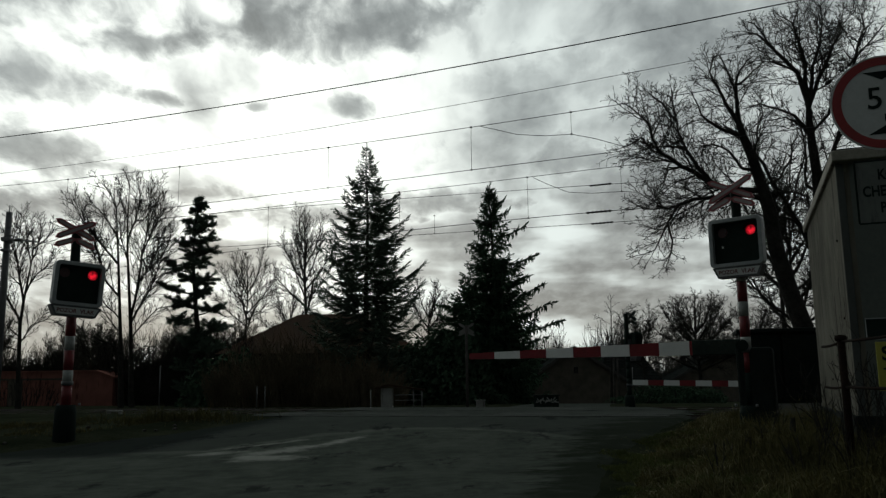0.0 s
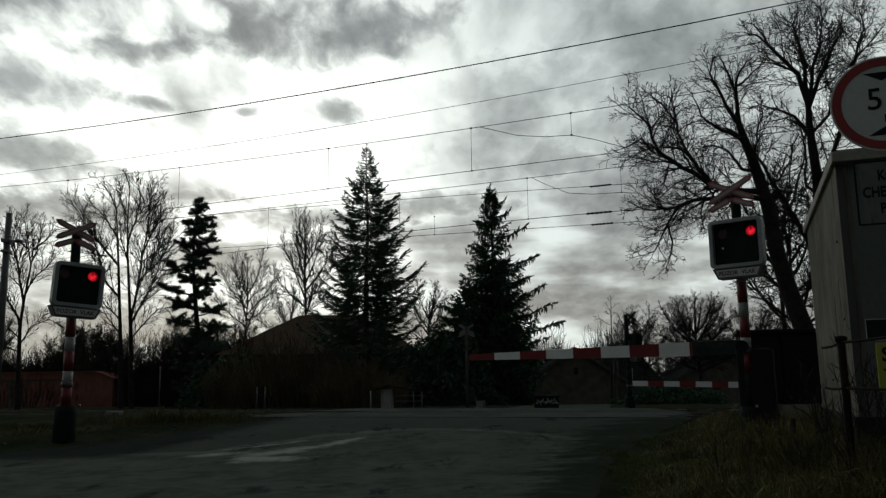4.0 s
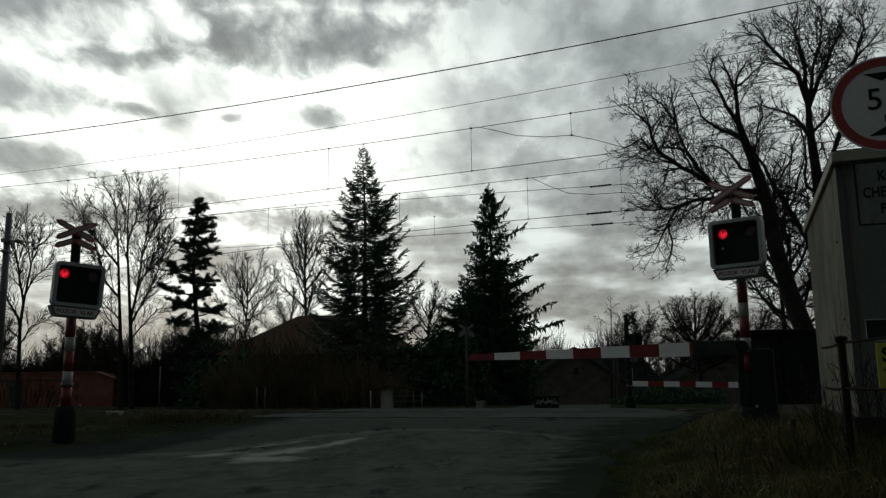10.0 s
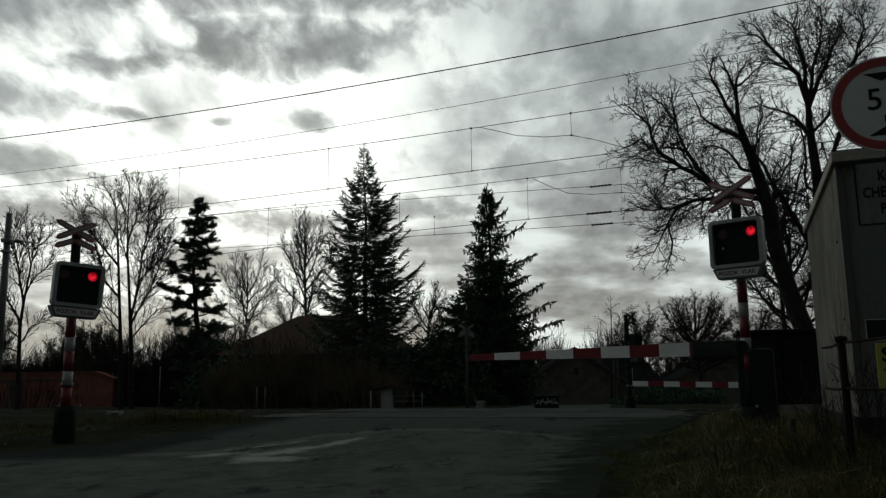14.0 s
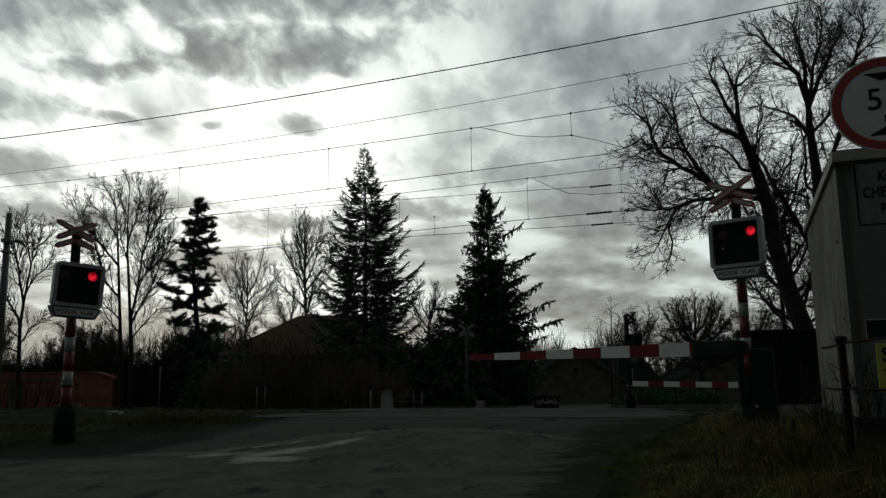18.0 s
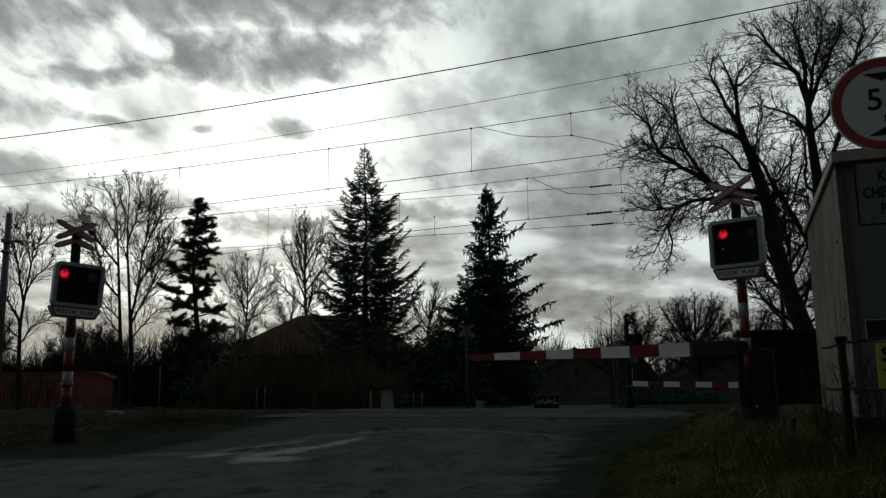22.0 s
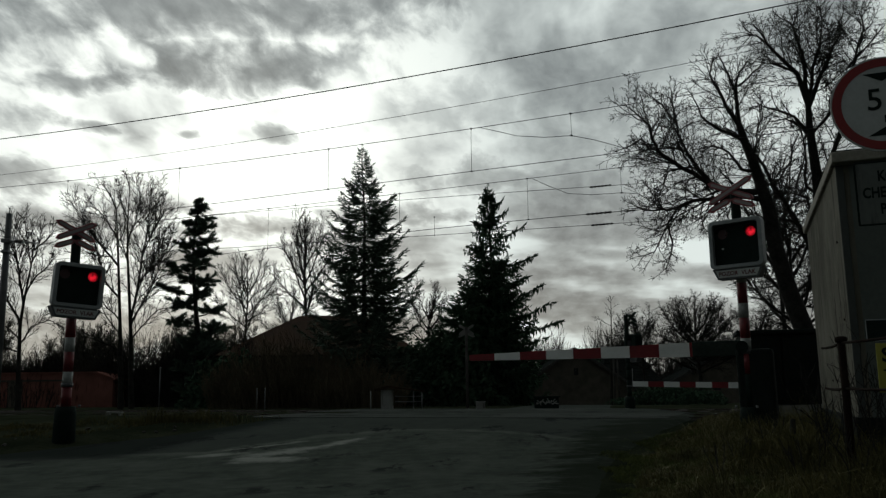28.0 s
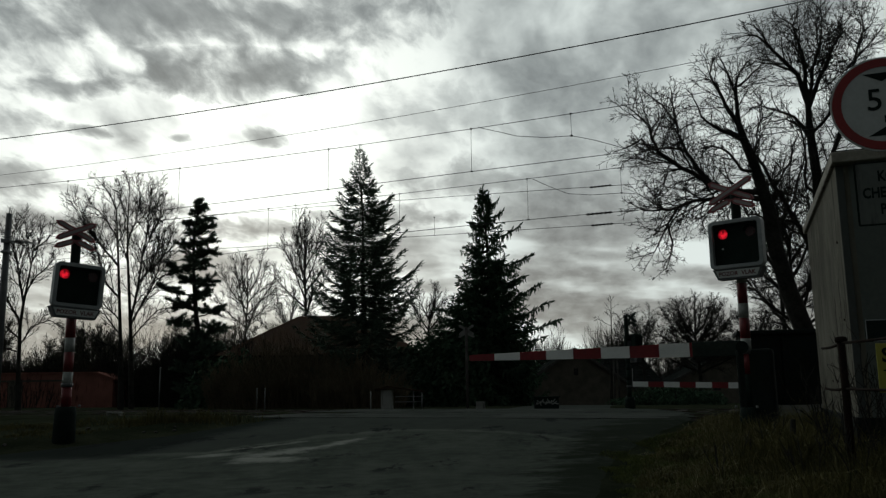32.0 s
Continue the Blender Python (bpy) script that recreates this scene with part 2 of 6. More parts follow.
def asphalt_material():
    m = bpy.data.materials.new("asphalt")
    m.use_nodes = True
    nt = m.node_tree
    bsdf = nt.nodes["Principled BSDF"]
    co = nt.nodes.new("ShaderNodeNewGeometry").outputs["Position"]
    big = noise_tex(nt, vec(nt, "MULTIPLY", co, (1.0, 0.8, 1.0)), 1.6, 6.0, 0.66)
    mid = noise_tex(nt, co, 5.0, 4.0, 0.6)
    fine = noise_tex(nt, co, 90.0, 2.0, 0.7)
    f = mth(nt, "ADD", mth(nt, "MULTIPLY", big, 0.55), mth(nt, "MULTIPLY", mid, 0.25))
    f = mth(nt, "ADD", f, mth(nt, "MULTIPLY", fine, 0.20))
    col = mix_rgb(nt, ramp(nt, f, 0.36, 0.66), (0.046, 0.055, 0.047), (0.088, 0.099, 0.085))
    # older, darker surfacing towards the rails
    warp = vec(nt, "SUBTRACT", noise_tex(nt, co, 0.9, 4.0, 0.6, "Color"), (0.5, 0.5, 0.5))
    sep = nt.nodes.new("ShaderNodeSeparateXYZ")
    nt.links.new(vec(nt, "ADD", co, vec(nt, "MULTIPLY", warp, (0.7, 0.9, 0))), sep.inputs[0])
    off = mth(nt, "ADD", sep.outputs[0], 0.8)
    s = mth(nt, "ADD", sep.outputs[1], mth(nt, "MINIMUM", mth(nt, "MULTIPLY", mth(nt, "MULTIPLY", off, off), 0.28), 2.1))
    col = mix_rgb(nt, mth(nt, "MULTIPLY", ramp(nt, s, 14.2, 14.6), ramp(nt, s, 14.9, 14.6, 0.0, 0.32)), col, (0.15, 0.16, 0.14))
    col = mix_rgb(nt, ramp(nt, s, 14.6, 14.9, 0.0, 0.7), col, (0.046, 0.053, 0.048))
    # darker strip between the lane and the left verge
    edge = vec(nt, "DOT_PRODUCT", vec(nt, "ADD", co, vec(nt, "MULTIPLY", warp, (1.1, 1.2, 0))), (-1.0, 0.25, 0.0))
    col = mix_rgb(nt, mth(nt, "MULTIPLY", ramp(nt, edge, 7.35, 8.2, 0.0, 0.82), ramp(nt, sep.outputs[1], 11.9, 12.5)), col, (0.017, 0.021, 0.0195))
    # pale ragged streaks
    fray = mth(nt, "MULTIPLY", mth(nt, "SUBTRACT", noise_tex(nt, co, 2.6, 6.0, 0.65), 0.5), 3.0)
    for cx, cy, rx, ry, turn in PATCHES:
        c, sn = math.cos(radians(turn)), math.sin(radians(turn))
        d = vec(nt, "SUBTRACT", co, (cx, cy, 0))
        u = mth(nt, "DIVIDE", vec(nt, "DOT_PRODUCT", d, (c, sn, 0)), rx)
        v = mth(nt, "DIVIDE", vec(nt, "DOT_PRODUCT", d, (-sn, c, 0)), ry)
        r = mth(nt, "SQRT", mth(nt, "ADD", mth(nt, "MULTIPLY", u, u), mth(nt, "MULTIPLY", v, v)))
        col = mix_rgb(nt, ramp(nt, mth(nt, "ADD", r, fray), 1.4, 0.25, 0.0, 0.8), col, (0.25, 0.26, 0.235))
    # cracked strip across the lane
    crack = noise_tex(nt, vec(nt, "MULTIPLY", co, (1.0, 0.45, 1.0)), 2.2, 8.0, 0.75)
    col = mix_rgb(nt, mth(nt, "MULTIPLY", ramp(nt, crack, 0.53, 0.60, 0.0, 0.75), ramp(nt, noise_tex(nt, co, 0.45, 2.0), 0.45, 0.6)), col, (0.018, 0.019, 0.020))
    # crumbled dark margin beside the bank
    rag = mth(nt, "MULTIPLY", mth(nt, "SUBTRACT", noise_tex(nt, vec(nt, "MULTIPLY", co, (0.6, 1.0, 1.0)), 2.6, 7.0, 0.7), 0.5), 3.0)
    for cx, cy, ax, ay, half in ((3.0, 12.8, 0.37, 0.93, 1.0), (1.55, 8.2, 0.25, 0.97, 0.75)):
        d = vec(nt, "SUBTRACT", co, (cx, cy, 0))
        u = mth(nt, "DIVIDE", vec(nt, "DOT_PRODUCT", d, (ax, ay, 0)), 4.5)
        v = mth(nt, "DIVIDE", vec(nt, "DOT_PRODUCT", d, (-ay, ax, 0)), half)
        r = mth(nt, "SQRT", mth(nt, "ADD", mth(nt, "MULTIPLY", u, u), mth(nt, "MULTIPLY", v, v)))
        col = mix_rgb(nt, ramp(nt, mth(nt, "ADD", r, rag), 1.25, 0.4, 0.0, 0.85), col, (0.022, 0.027, 0.020))
    nt.links.new(col, bsdf.inputs["Base Color"])
    nt.links.new(ramp(nt, big, 0.35, 0.7, 0.78, 0.55), bsdf.inputs["Roughness"])
    bsdf.inputs["Specular IOR Level"].default_value = 0.0
    b = nt.nodes.new("ShaderNodeBump")
    b.inputs["Strength"].default_value = 0.6
    b.inputs["Distance"].default_value = 0.012
    nt.links.new(mth(nt, "ADD", fine, mth(nt, "MULTIPLY", mid, 2.0)), b.inputs["Height"])
    nt.links.new(b.outputs[0], bsdf.inputs["Normal"])
    return m


ASPHALT = asphalt_material()
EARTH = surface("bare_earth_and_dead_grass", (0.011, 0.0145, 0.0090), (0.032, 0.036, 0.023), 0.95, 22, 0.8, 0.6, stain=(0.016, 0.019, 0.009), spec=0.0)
BALLAST = surface("ballast_stone", (0.015, 0.014, 0.013), (0.045, 0.041, 0.038), 0.95, 25, 2.0, 1.0, spec=0.0)
RAIL = surface("rail_steel", (0.02, 0.015, 0.012), (0.05, 0.038, 0.032), 0.85, 30, 3.0, 0.15, spec=0.1)
SLEEPER = surface("sleeper_concrete", (0.05, 0.048, 0.045), (0.09, 0.086, 0.082), 0.9, 30, 3.0, 0.3, spec=0.0)
DECK = surface("crossing_deck_rubber", (0.036, 0.042, 0.038), (0.056, 0.063, 0.057), 0.95, 30, 3.0, 0.3, spec=0.02)
RED = surface("red_enamel", (0.155, 0.008, 0.013), (0.225, 0.013, 0.020), 0.5, 40, 5, 0.05, stain=(0.08, 0.014, 0.016), stain_at=0.62)
WHITE = surface("white_enamel", (0.40, 0.43, 0.415), (0.60, 0.63, 0.61), 0.5, 40, 4, 0.05, stain=(0.32, 0.33, 0.30), stain_at=0.6)
CLEAN_WHITE = surface("clean_white_enamel", (0.74, 0.76, 0.75), (0.84, 0.86, 0.85), 0.45, 40, 4, 0.03)
# post enamels: the posts' shade is mixed into the colour, with stains on top
POST_RED = surface("shaded_red_enamel", (0.10, 0.007, 0.010), (0.17, 0.012, 0.016), 0.55, 40, 5, 0.05, stain=(0.04, 0.010, 0.010), stain_at=0.56)
POST_WHITE = surface("shaded_white_enamel", (0.20, 0.215, 0.205), (0.34, 0.36, 0.345), 0.55, 40, 4, 0.05, stain=(0.12, 0.12, 0.10), stain_at=0.54)
DULL_WHITE = surface("sign_white", (0.42, 0.45, 0.44), (0.52, 0.55, 0.54), 0.45, 30, 3, 0.03, stain=(0.3, 0.31, 0.29), stain_at=0.62)
# crossbuck white, darkened in the colour for fronts turned from the sun
CROSS_FACE = surface("shaded_crossbuck_face", (0.24, 0.215, 0.21), (0.34, 0.305, 0.30), 0.6, 30, 3, 0.03)
SIGN_RED = surface("sign_red", (0.22, 0.012, 0.014), (0.3, 0.02, 0.02), 0.45, 30, 3, 0.03)
BLACK = surface("matt_black_paint", (0.009, 0.016, 0.0135), (0.016, 0.026, 0.0225), 0.85, 40, 4, 0.05, spec=0.08)
ARM_GREY = surface("dark_arm_paint", (0.022, 0.032, 0.028), (0.040, 0.054, 0.048), 0.8, 40, 4, 0.05, spec=0.08)
FRAME_GREY = surface("light_grey_frame", (0.19, 0.215, 0.22), (0.31, 0.335, 0.34), 0.5, 40, 4, 0.08, stain=(0.22, 0.24, 0.25), stain_at=0.58)
HOUSING = surface("dark_grey_housing", (0.05, 0.055, 0.06), (0.10, 0.105, 0.11), 0.55, 30, 4, 0.08)
PALE_RED = surface("crossbuck_red_border", (0.22, 0.058, 0.068), (0.32, 0.09, 0.10), 0.5, 40, 5, 0.05)
LETTER_RED = surface("dull_red_lettering", (0.10, 0.03, 0.035), (0.16, 0.05, 0.05), 0.6, 40, 5, 0.0)
LENS = lamp_glass("lit_red_lens", (1.0, 0.014, 0.036), 0.85)
DARK_LENS = surface("unlit_red_lens", (0.03, 0.004, 0.006), (0.05, 0.006, 0.008), 0.35, 30, 4, 0.05)
STEEL = surface("galvanised_steel", (0.12, 0.125, 0.13), (0.25, 0.26, 0.27), 0.55, 30, 3, 0.1, metal=0.4)
RUST = surface("rusty_pipe", (0.008, 0.007, 0.006), (0.024, 0.016, 0.013), 0.85, 40, 4, 0.3, spec=0.03)


def plaster_material():
    """Old pale render: upright run marks, peeled patches, hairline scratches."""
    m = bpy.data.materials.new("stained_pale_render")
    m.use_nodes = True
    nt = m.node_tree
    bsdf = nt.nodes["Principled BSDF"]
    co = nt.nodes.new("ShaderNodeTexCoord").outputs["Object"]
    runs = noise_tex(nt, vec(nt, "MULTIPLY", co, (9.0, 9.0, 0.55)), 1.0, 6.0, 0.65)
    broad = noise_tex(nt, co, 1.3, 5.0, 0.6)
    grain = noise_tex(nt, co, 60.0, 3.0, 0.6)
    col = mix_rgb(nt, ramp(nt, broad, 0.32, 0.68), (0.100, 0.097, 0.077), (0.165, 0.160, 0.130))
    col = mix_rgb(nt, ramp(nt, runs, 0.52, 0.66, 0.0, 0.8), col, (0.036, 0.034, 0.024))
    flaked = noise_tex(nt, vec(nt, "MULTIPLY", co, (5.0, 5.0, 2.0)), 1.0, 8.0, 0.72)
    col = mix_rgb(nt, ramp(nt, flaked, 0.63, 0.66, 0.0, 0.7), col, (0.044, 0.040, 0.028))
    col = mix_rgb(nt, ramp(nt, flaked, 0.41, 0.37, 0.0, 0.65), col, (0.24, 0.235, 0.185))
    col = mix_rgb(nt, ramp(nt, grain, 0.60, 0.75, 0.0, 0.4), col, (0.05, 0.05, 0.038))
    nt.links.new(col, bsdf.inputs["Base Color"])
    bsdf.inputs["Roughness"].default_value = 0.88
    bsdf.inputs["Specular IOR Level"].default_value = 0.15
    b = nt.nodes.new("ShaderNodeBump")
    b.inputs["Strength"].default_value = 0.4
    b.inputs["Distance"].default_value = 0.01
    nt.links.new(mth(nt, "ADD", grain, mth(nt, "MULTIPLY", flaked, 2.0)), b.inputs["Height"])
    nt.links.new(b.outputs[0], bsdf.inputs["Normal"])
    return m


PLASTER = plaster_material()
GREY_PANEL = surface("grey_sheet_panel", (0.080, 0.096, 0.085), (0.116, 0.134, 0.121), 0.8, 20, 1.0, 0.08, stain=(0.042, 0.047, 0.042), stain_at=0.6)
SIGN_GREY = surface("dirty_sign_panel", (0.095, 0.110, 0.100), (0.135, 0.152, 0.140), 0.7, 20, 1.5, 0.04, stain=(0.06, 0.066, 0.06), stain_at=0.58)
CORNER = surface("blue_grey_corner", (0.045, 0.053, 0.050), (0.066, 0.076, 0.072), 0.75, 20, 1.0, 0.1)
ROOF_EDGE = surface("weathered_roof_edge", (0.20, 0.19, 0.155), (0.34, 0.325, 0.27), 0.8, 25, 2.0, 0.25, stain=(0.07, 0.06, 0.045), stain_at=0.54)
CABINET = surface("dark_green_cabinet", (0.009, 0.013, 0.012), (0.018, 0.024, 0.022), 0.85, 20, 2.0, 0.1, spec=0.1)
CONCRETE = surface("concrete", (0.15, 0.155, 0.145), (0.26, 0.265, 0.25), 0.9, 30, 2.0, 0.3, stain=(0.09, 0.09, 0.08))
YELLOW = surface("yellow_plate", (0.30, 0.29, 0.04), (0.40, 0.38, 0.06), 0.5, 30, 3, 0.03)
BARK = surface("dark_bark", (0.012, 0.013, 0.012), (0.040, 0.039, 0.034), 0.95, 18, 3.0, 0.9, spec=0.1)
NEEDLE = surface("dark_needles", (0.045, 0.072, 0.052), (0.105, 0.150, 0.108), 0.8, 6, 1.0, 0.0, spec=0.15, island=True)
NEEDLE2 = surface("spruce_needles", (0.030, 0.058, 0.036), (0.066, 0.112, 0.070), 0.85, 6, 1.0, 0.0, spec=0.03, island=True)
SHRUB = surface("brown_twigs", (0.075, 0.064, 0.042), (0.165, 0.138, 0.092), 0.9, 10, 1.0, 0.2, spec=0.1)
TWIGS = surface("grey_brown_twigs", (0.030, 0.033, 0.027), (0.085, 0.085, 0.068), 0.95, 10, 1.0, 0.2, spec=0.05)
STRAW = surface("dead_grass", (0.020, 0.022, 0.008), (0.132, 0.118, 0.044), 0.85, 8, 1.2, 0.0, spec=0.12, island=True)
PALE_STRAW = surface("pale_straw", (0.09, 0.085, 0.04), (0.27, 0.245, 0.12), 0.8, 8, 1.2, 0.0, spec=0.2, island=True)
MOSS = surface("green_grass", (0.040, 0.052, 0.014), (0.115, 0.135, 0.042), 0.85, 8, 1.2, 0.0, spec=0.12, island=True)
BRICK_RED = surface("red_brown_render", (0.18, 0.080, 0.066), (0.27, 0.118, 0.096), 0.9, 15, 0.8, 0.2, stain=(0.07, 0.028, 0.024), spec=0.05)
TILE_BROWN = surface("brown_roof_tiles", (0.034, 0.022, 0.015), (0.062, 0.038, 0.026), 0.85, 12, 1.0, 0.4, spec=0.05)
TILE_GREY = surface("grey_roof_sheet", (0.010, 0.012, 0.0115), (0.022, 0.025, 0.024), 0.9, 12, 1.0, 0.3, spec=0.0)
WALL_DARK = surface("weathered_house_wall", (0.062, 0.058, 0.048), (0.118, 0.106, 0.088), 0.9, 12, 0.8, 0.3, spec=0.02)
WALL_PALE = surface("whitewashed_wall", (0.24, 0.25, 0.235), (0.36, 0.37, 0.35), 0.9, 12, 1.0, 0.2, stain=(0.12, 0.12, 0.1), stain_at=0.55)
GLASS = surface("dark_window_glass", (0.010, 0.012, 0.014), (0.02, 0.022, 0.025), 0.12, 5, 1.0, 0.0)
WIRE = surface("weathered_cable", (0.025, 0.026, 0.028), (0.06, 0.06, 0.062), 0.7, 20, 1.0, 0.0, metal=0.3)
INSULATOR = surface("dark_insulator", (0.015, 0.013, 0.012), (0.035, 0.03, 0.028), 0.4, 20, 2.0, 0.0)

# ---------------------------------------------------------------- sky layer, ground, road
CLOUD_H = 250.0


def build_sky():
    s = Shape()
    rings = [0, 200, 500, 900, 1400, 2000, 2600, 3000, 3400, 3700, 4000, 4200, 4400, 4550, 4650]
    n = 64
    vs = [(0, 0, 0)]
    for r in rings[1:]:
        drop = 0 if r <= 2600 else -(CLOUD_H + 60) * ((r - 2600) / 2050) ** 2
        vs += [(r * math.cos(2 * math.pi * j / n), r * math.sin(2 * math.pi * j / n), drop) for j in range(n)]
    fs = [(0, 1 + (j + 1) % n, 1 + j) for j in range(n)]
    for i in range(len(rings) - 2):
        a, b = 1 + i * n, 1 + (i + 1) * n
        fs += [(a + j, a + (j + 1) % n, b + (j + 1) % n, b + j) for j in range(n)]
    s.add(vs, fs, True)
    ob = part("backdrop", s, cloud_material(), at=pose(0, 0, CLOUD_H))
    return tagged(ob, "broken grey overcast with a bright veiled sun, drifting clouds", "sky", kind="structure")


cloud_layer = build_sky()


def build_ground():
    xs = axis(((-4400, -400, 500), (-400, -60, 34), (-60, -18, 2.1), (-18, -9, 0.6), (-9, 9, 0.3), (9, 20, 0.7), (20, 70, 2.5), (70, 400, 33), (400, 4400, 500)))
    ys = axis(((-4400, -400, 500), (-400, -20, 38), (-20, 4, 1.5), (4, 20, 0.3), (20, 46, 1.0), (46, 110, 4), (110, 400, 30), (400, 4400, 500)))
    n = len(xs)
    vs = [(x, y, land(x, y)) for y in ys for x in xs]
    fs = [(j * n + i, j * n + i + 1, (j + 1) * n + i + 1, (j + 1) * n + i) for j in range(len(ys) - 1) for i in range(n - 1)]
    s = Shape().add(vs, fs, True)
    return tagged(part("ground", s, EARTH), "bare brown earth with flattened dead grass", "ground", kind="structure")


build_ground()


def build_road():
    ys = axis(((-15, 5, 1.0), (5, 20, 0.2), (20, 34, 0.7), (34, 70, 4)))
    cols = 34
    vs, fs = [], []
    for y in ys:
        a, b = road_edge(ROAD_L, y), road_edge(ROAD_R, y)
        for i in range(cols + 1):
            x = a + (b - a) * i / cols
            e = min(i, cols - i) / 2.0
            lip = -0.03 if e == 0 else 0.025
            rut = 0.012 * noise.noise((x * 0.8, y * 0.5, 7)) + 0.006 * noise.noise((x * 2.5, y * 1.6, 3))
            vs.append((x, y, land(x, y) + lip + rut))
    n = cols + 1
    for j in range(len(ys) - 1):
        for i in range(cols):
            fs.append((j * n + i, j * n + i + 1, (j + 1) * n + i + 1, (j + 1) * n + i))
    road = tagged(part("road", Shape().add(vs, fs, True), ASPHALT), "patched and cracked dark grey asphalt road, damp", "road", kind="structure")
    return road


road = build_road()


def build_track(name, y0, deck, label):
    """One line: two rails, ballast bed and sleepers; local x runs along the rails."""
    z = 0.42
    th = thing(name, pose(0, y0, z, 0, 0, -TRACK_TURN), label, "railway track", "tracks over the crossing", "structure")
    bed_m = Shape()
    for a, b in ((-160, deck[0]), (deck[1], 120)):
        bed_m.prism(((-2.3, -0.22), (-1.5, 0.0), (1.5, 0.0), (2.3, -0.22)), a, b, pose(0, 0, 0, 0, 0, -90))
    part("ballast_bed", bed_m, BALLAST, th, "dark crushed stone")
    for side in (-0.7525, 0.7525):
        r = Shape()
        prof = ((-0.07, 0), (0.07, 0), (0.07, 0.012), (0.012, 0.03), (0.012, 0.1), (0.036, 0.115), (0.036, 0.15), (-0.036, 0.15), (-0.036, 0.115), (-0.012, 0.1), (-0.012, 0.03), (-0.07, 0.012))
        r.prism([(x, zz - 0.127) for x, zz in prof], -160, 120, pose(0, side, 0, 0, 0, -90))
        part("rail", r, RAIL, th, "worn steel rail")
    sl = Shape().box(0, 0, -0.06, 0.24, 2.5, 0.14).mesh("sleeper")
    sl.materials.append(SLEEPER)
    x = -34.0
    while x < 14:
        if not deck[0] - 0.2 < x < deck[1] + 0.2:
            part("sleeper", sl, SLEEPER, th, at=pose(x, 0, 0))
        x += 0.62
    pan = Shape().box(0, 0, 0, 1.17, 1.36, 0.10, bevel=0.012).mesh("deck_panel")
    pan.materials.append(DECK)
    edge = Shape().box(0, 0, 0, 1.17, 0.6, 0.10, bevel=0.012).mesh("deck_panel")
    edge.materials.append(DECK)
    k = int((deck[1] - deck[0]) / 1.2)
    for i in range(k):
        u = deck[0] + 0.6 + i * 1.2
        part("deck_panel", pan, DECK, th, at=pose(u, 0, -0.024))
        part("deck_panel", edge, DECK, th, at=pose(u, -1.12, -0.024))
        part("deck_panel", edge, DECK, th, at=pose(u, 1.12, -0.024))
    return th


build_track("railway_track", 18.5, (-4.6, 5.4), "steel rails on sleepers and dark ballast across the road")
build_track("railway_track", 23.0, (-3.6, 5.8), "steel rails on sleepers and dark ballast across the road")


# ---------------------------------------------------------------- crossing signals
def disc(r, n=28, y0=0.0, y1=0.01, cx=0.0, cz=0.0):
    return Shape().prism([(cx + r * math.cos(2 * math.pi * i / n), cz + r * math.sin(2 * math.pi * i / n)) for i in range(n)], y0, y1)


def plate_with_holes(s, w, h, y, holes, r, tile):
    """Flat front plate of w by h, centred, with round holes in square tiles."""
    n = 32
    xs = sorted({-w / 2, w / 2, *[c[0] + d * tile for c in holes for d in (-1, 1)]})
    zs = sorted({-h / 2, h / 2, *[c[1] + d * tile for c in holes for d in (-1, 1)]})
    for x0, x1 in zip(xs, xs[1:]):
        for z0, z1 in zip(zs, zs[1:]):
            hit = [c for c in holes if abs((x0 + x1) / 2 - c[0]) < 1e-6 and abs((z0 + z1) / 2 - c[1]) < 1e-6]
            if not hit:
                s.add([(x0, y, z0), (x1, y, z0), (x1, y, z1), (x0, y, z1)], [(0, 1, 2, 3)])
                continue
            cx, cz = hit[0]
            vs, fs = [], []
            for i in range(n):
                a = 2 * math.pi * (i + 0.5) / n
                c, d = math.cos(a), math.sin(a)
                q = tile / max(abs(c), abs(d))
                vs += [(cx + c * r, y, cz + d * r), (cx + c * q, y, cz + d * q), (cx + c * r, y + 0.012, cz + d * r)]
            for i in range(n):
                a, b = 3 * i, 3 * ((i + 1) % n)
                fs += [(a, a + 1, b + 1, b), (a, b, b + 2, a + 2)]
            # square corners
            s.add(vs, fs)
            for sx in (-1, 1):
                for sz in (-1, 1):
                    pts = sorted(range(n), key=lambda i: -(math.cos(2 * math.pi * (i + .5) / n) * sx + math.sin(2 * math.pi * (i + .5) / n) * sz))[:2]
                    p = [vs[3 * i + 1] for i in pts]
                    s.add([p[0], p[1], (cx + sx * tile, y, cz + sz * tile)], [(0, 1, 2)])
    return s


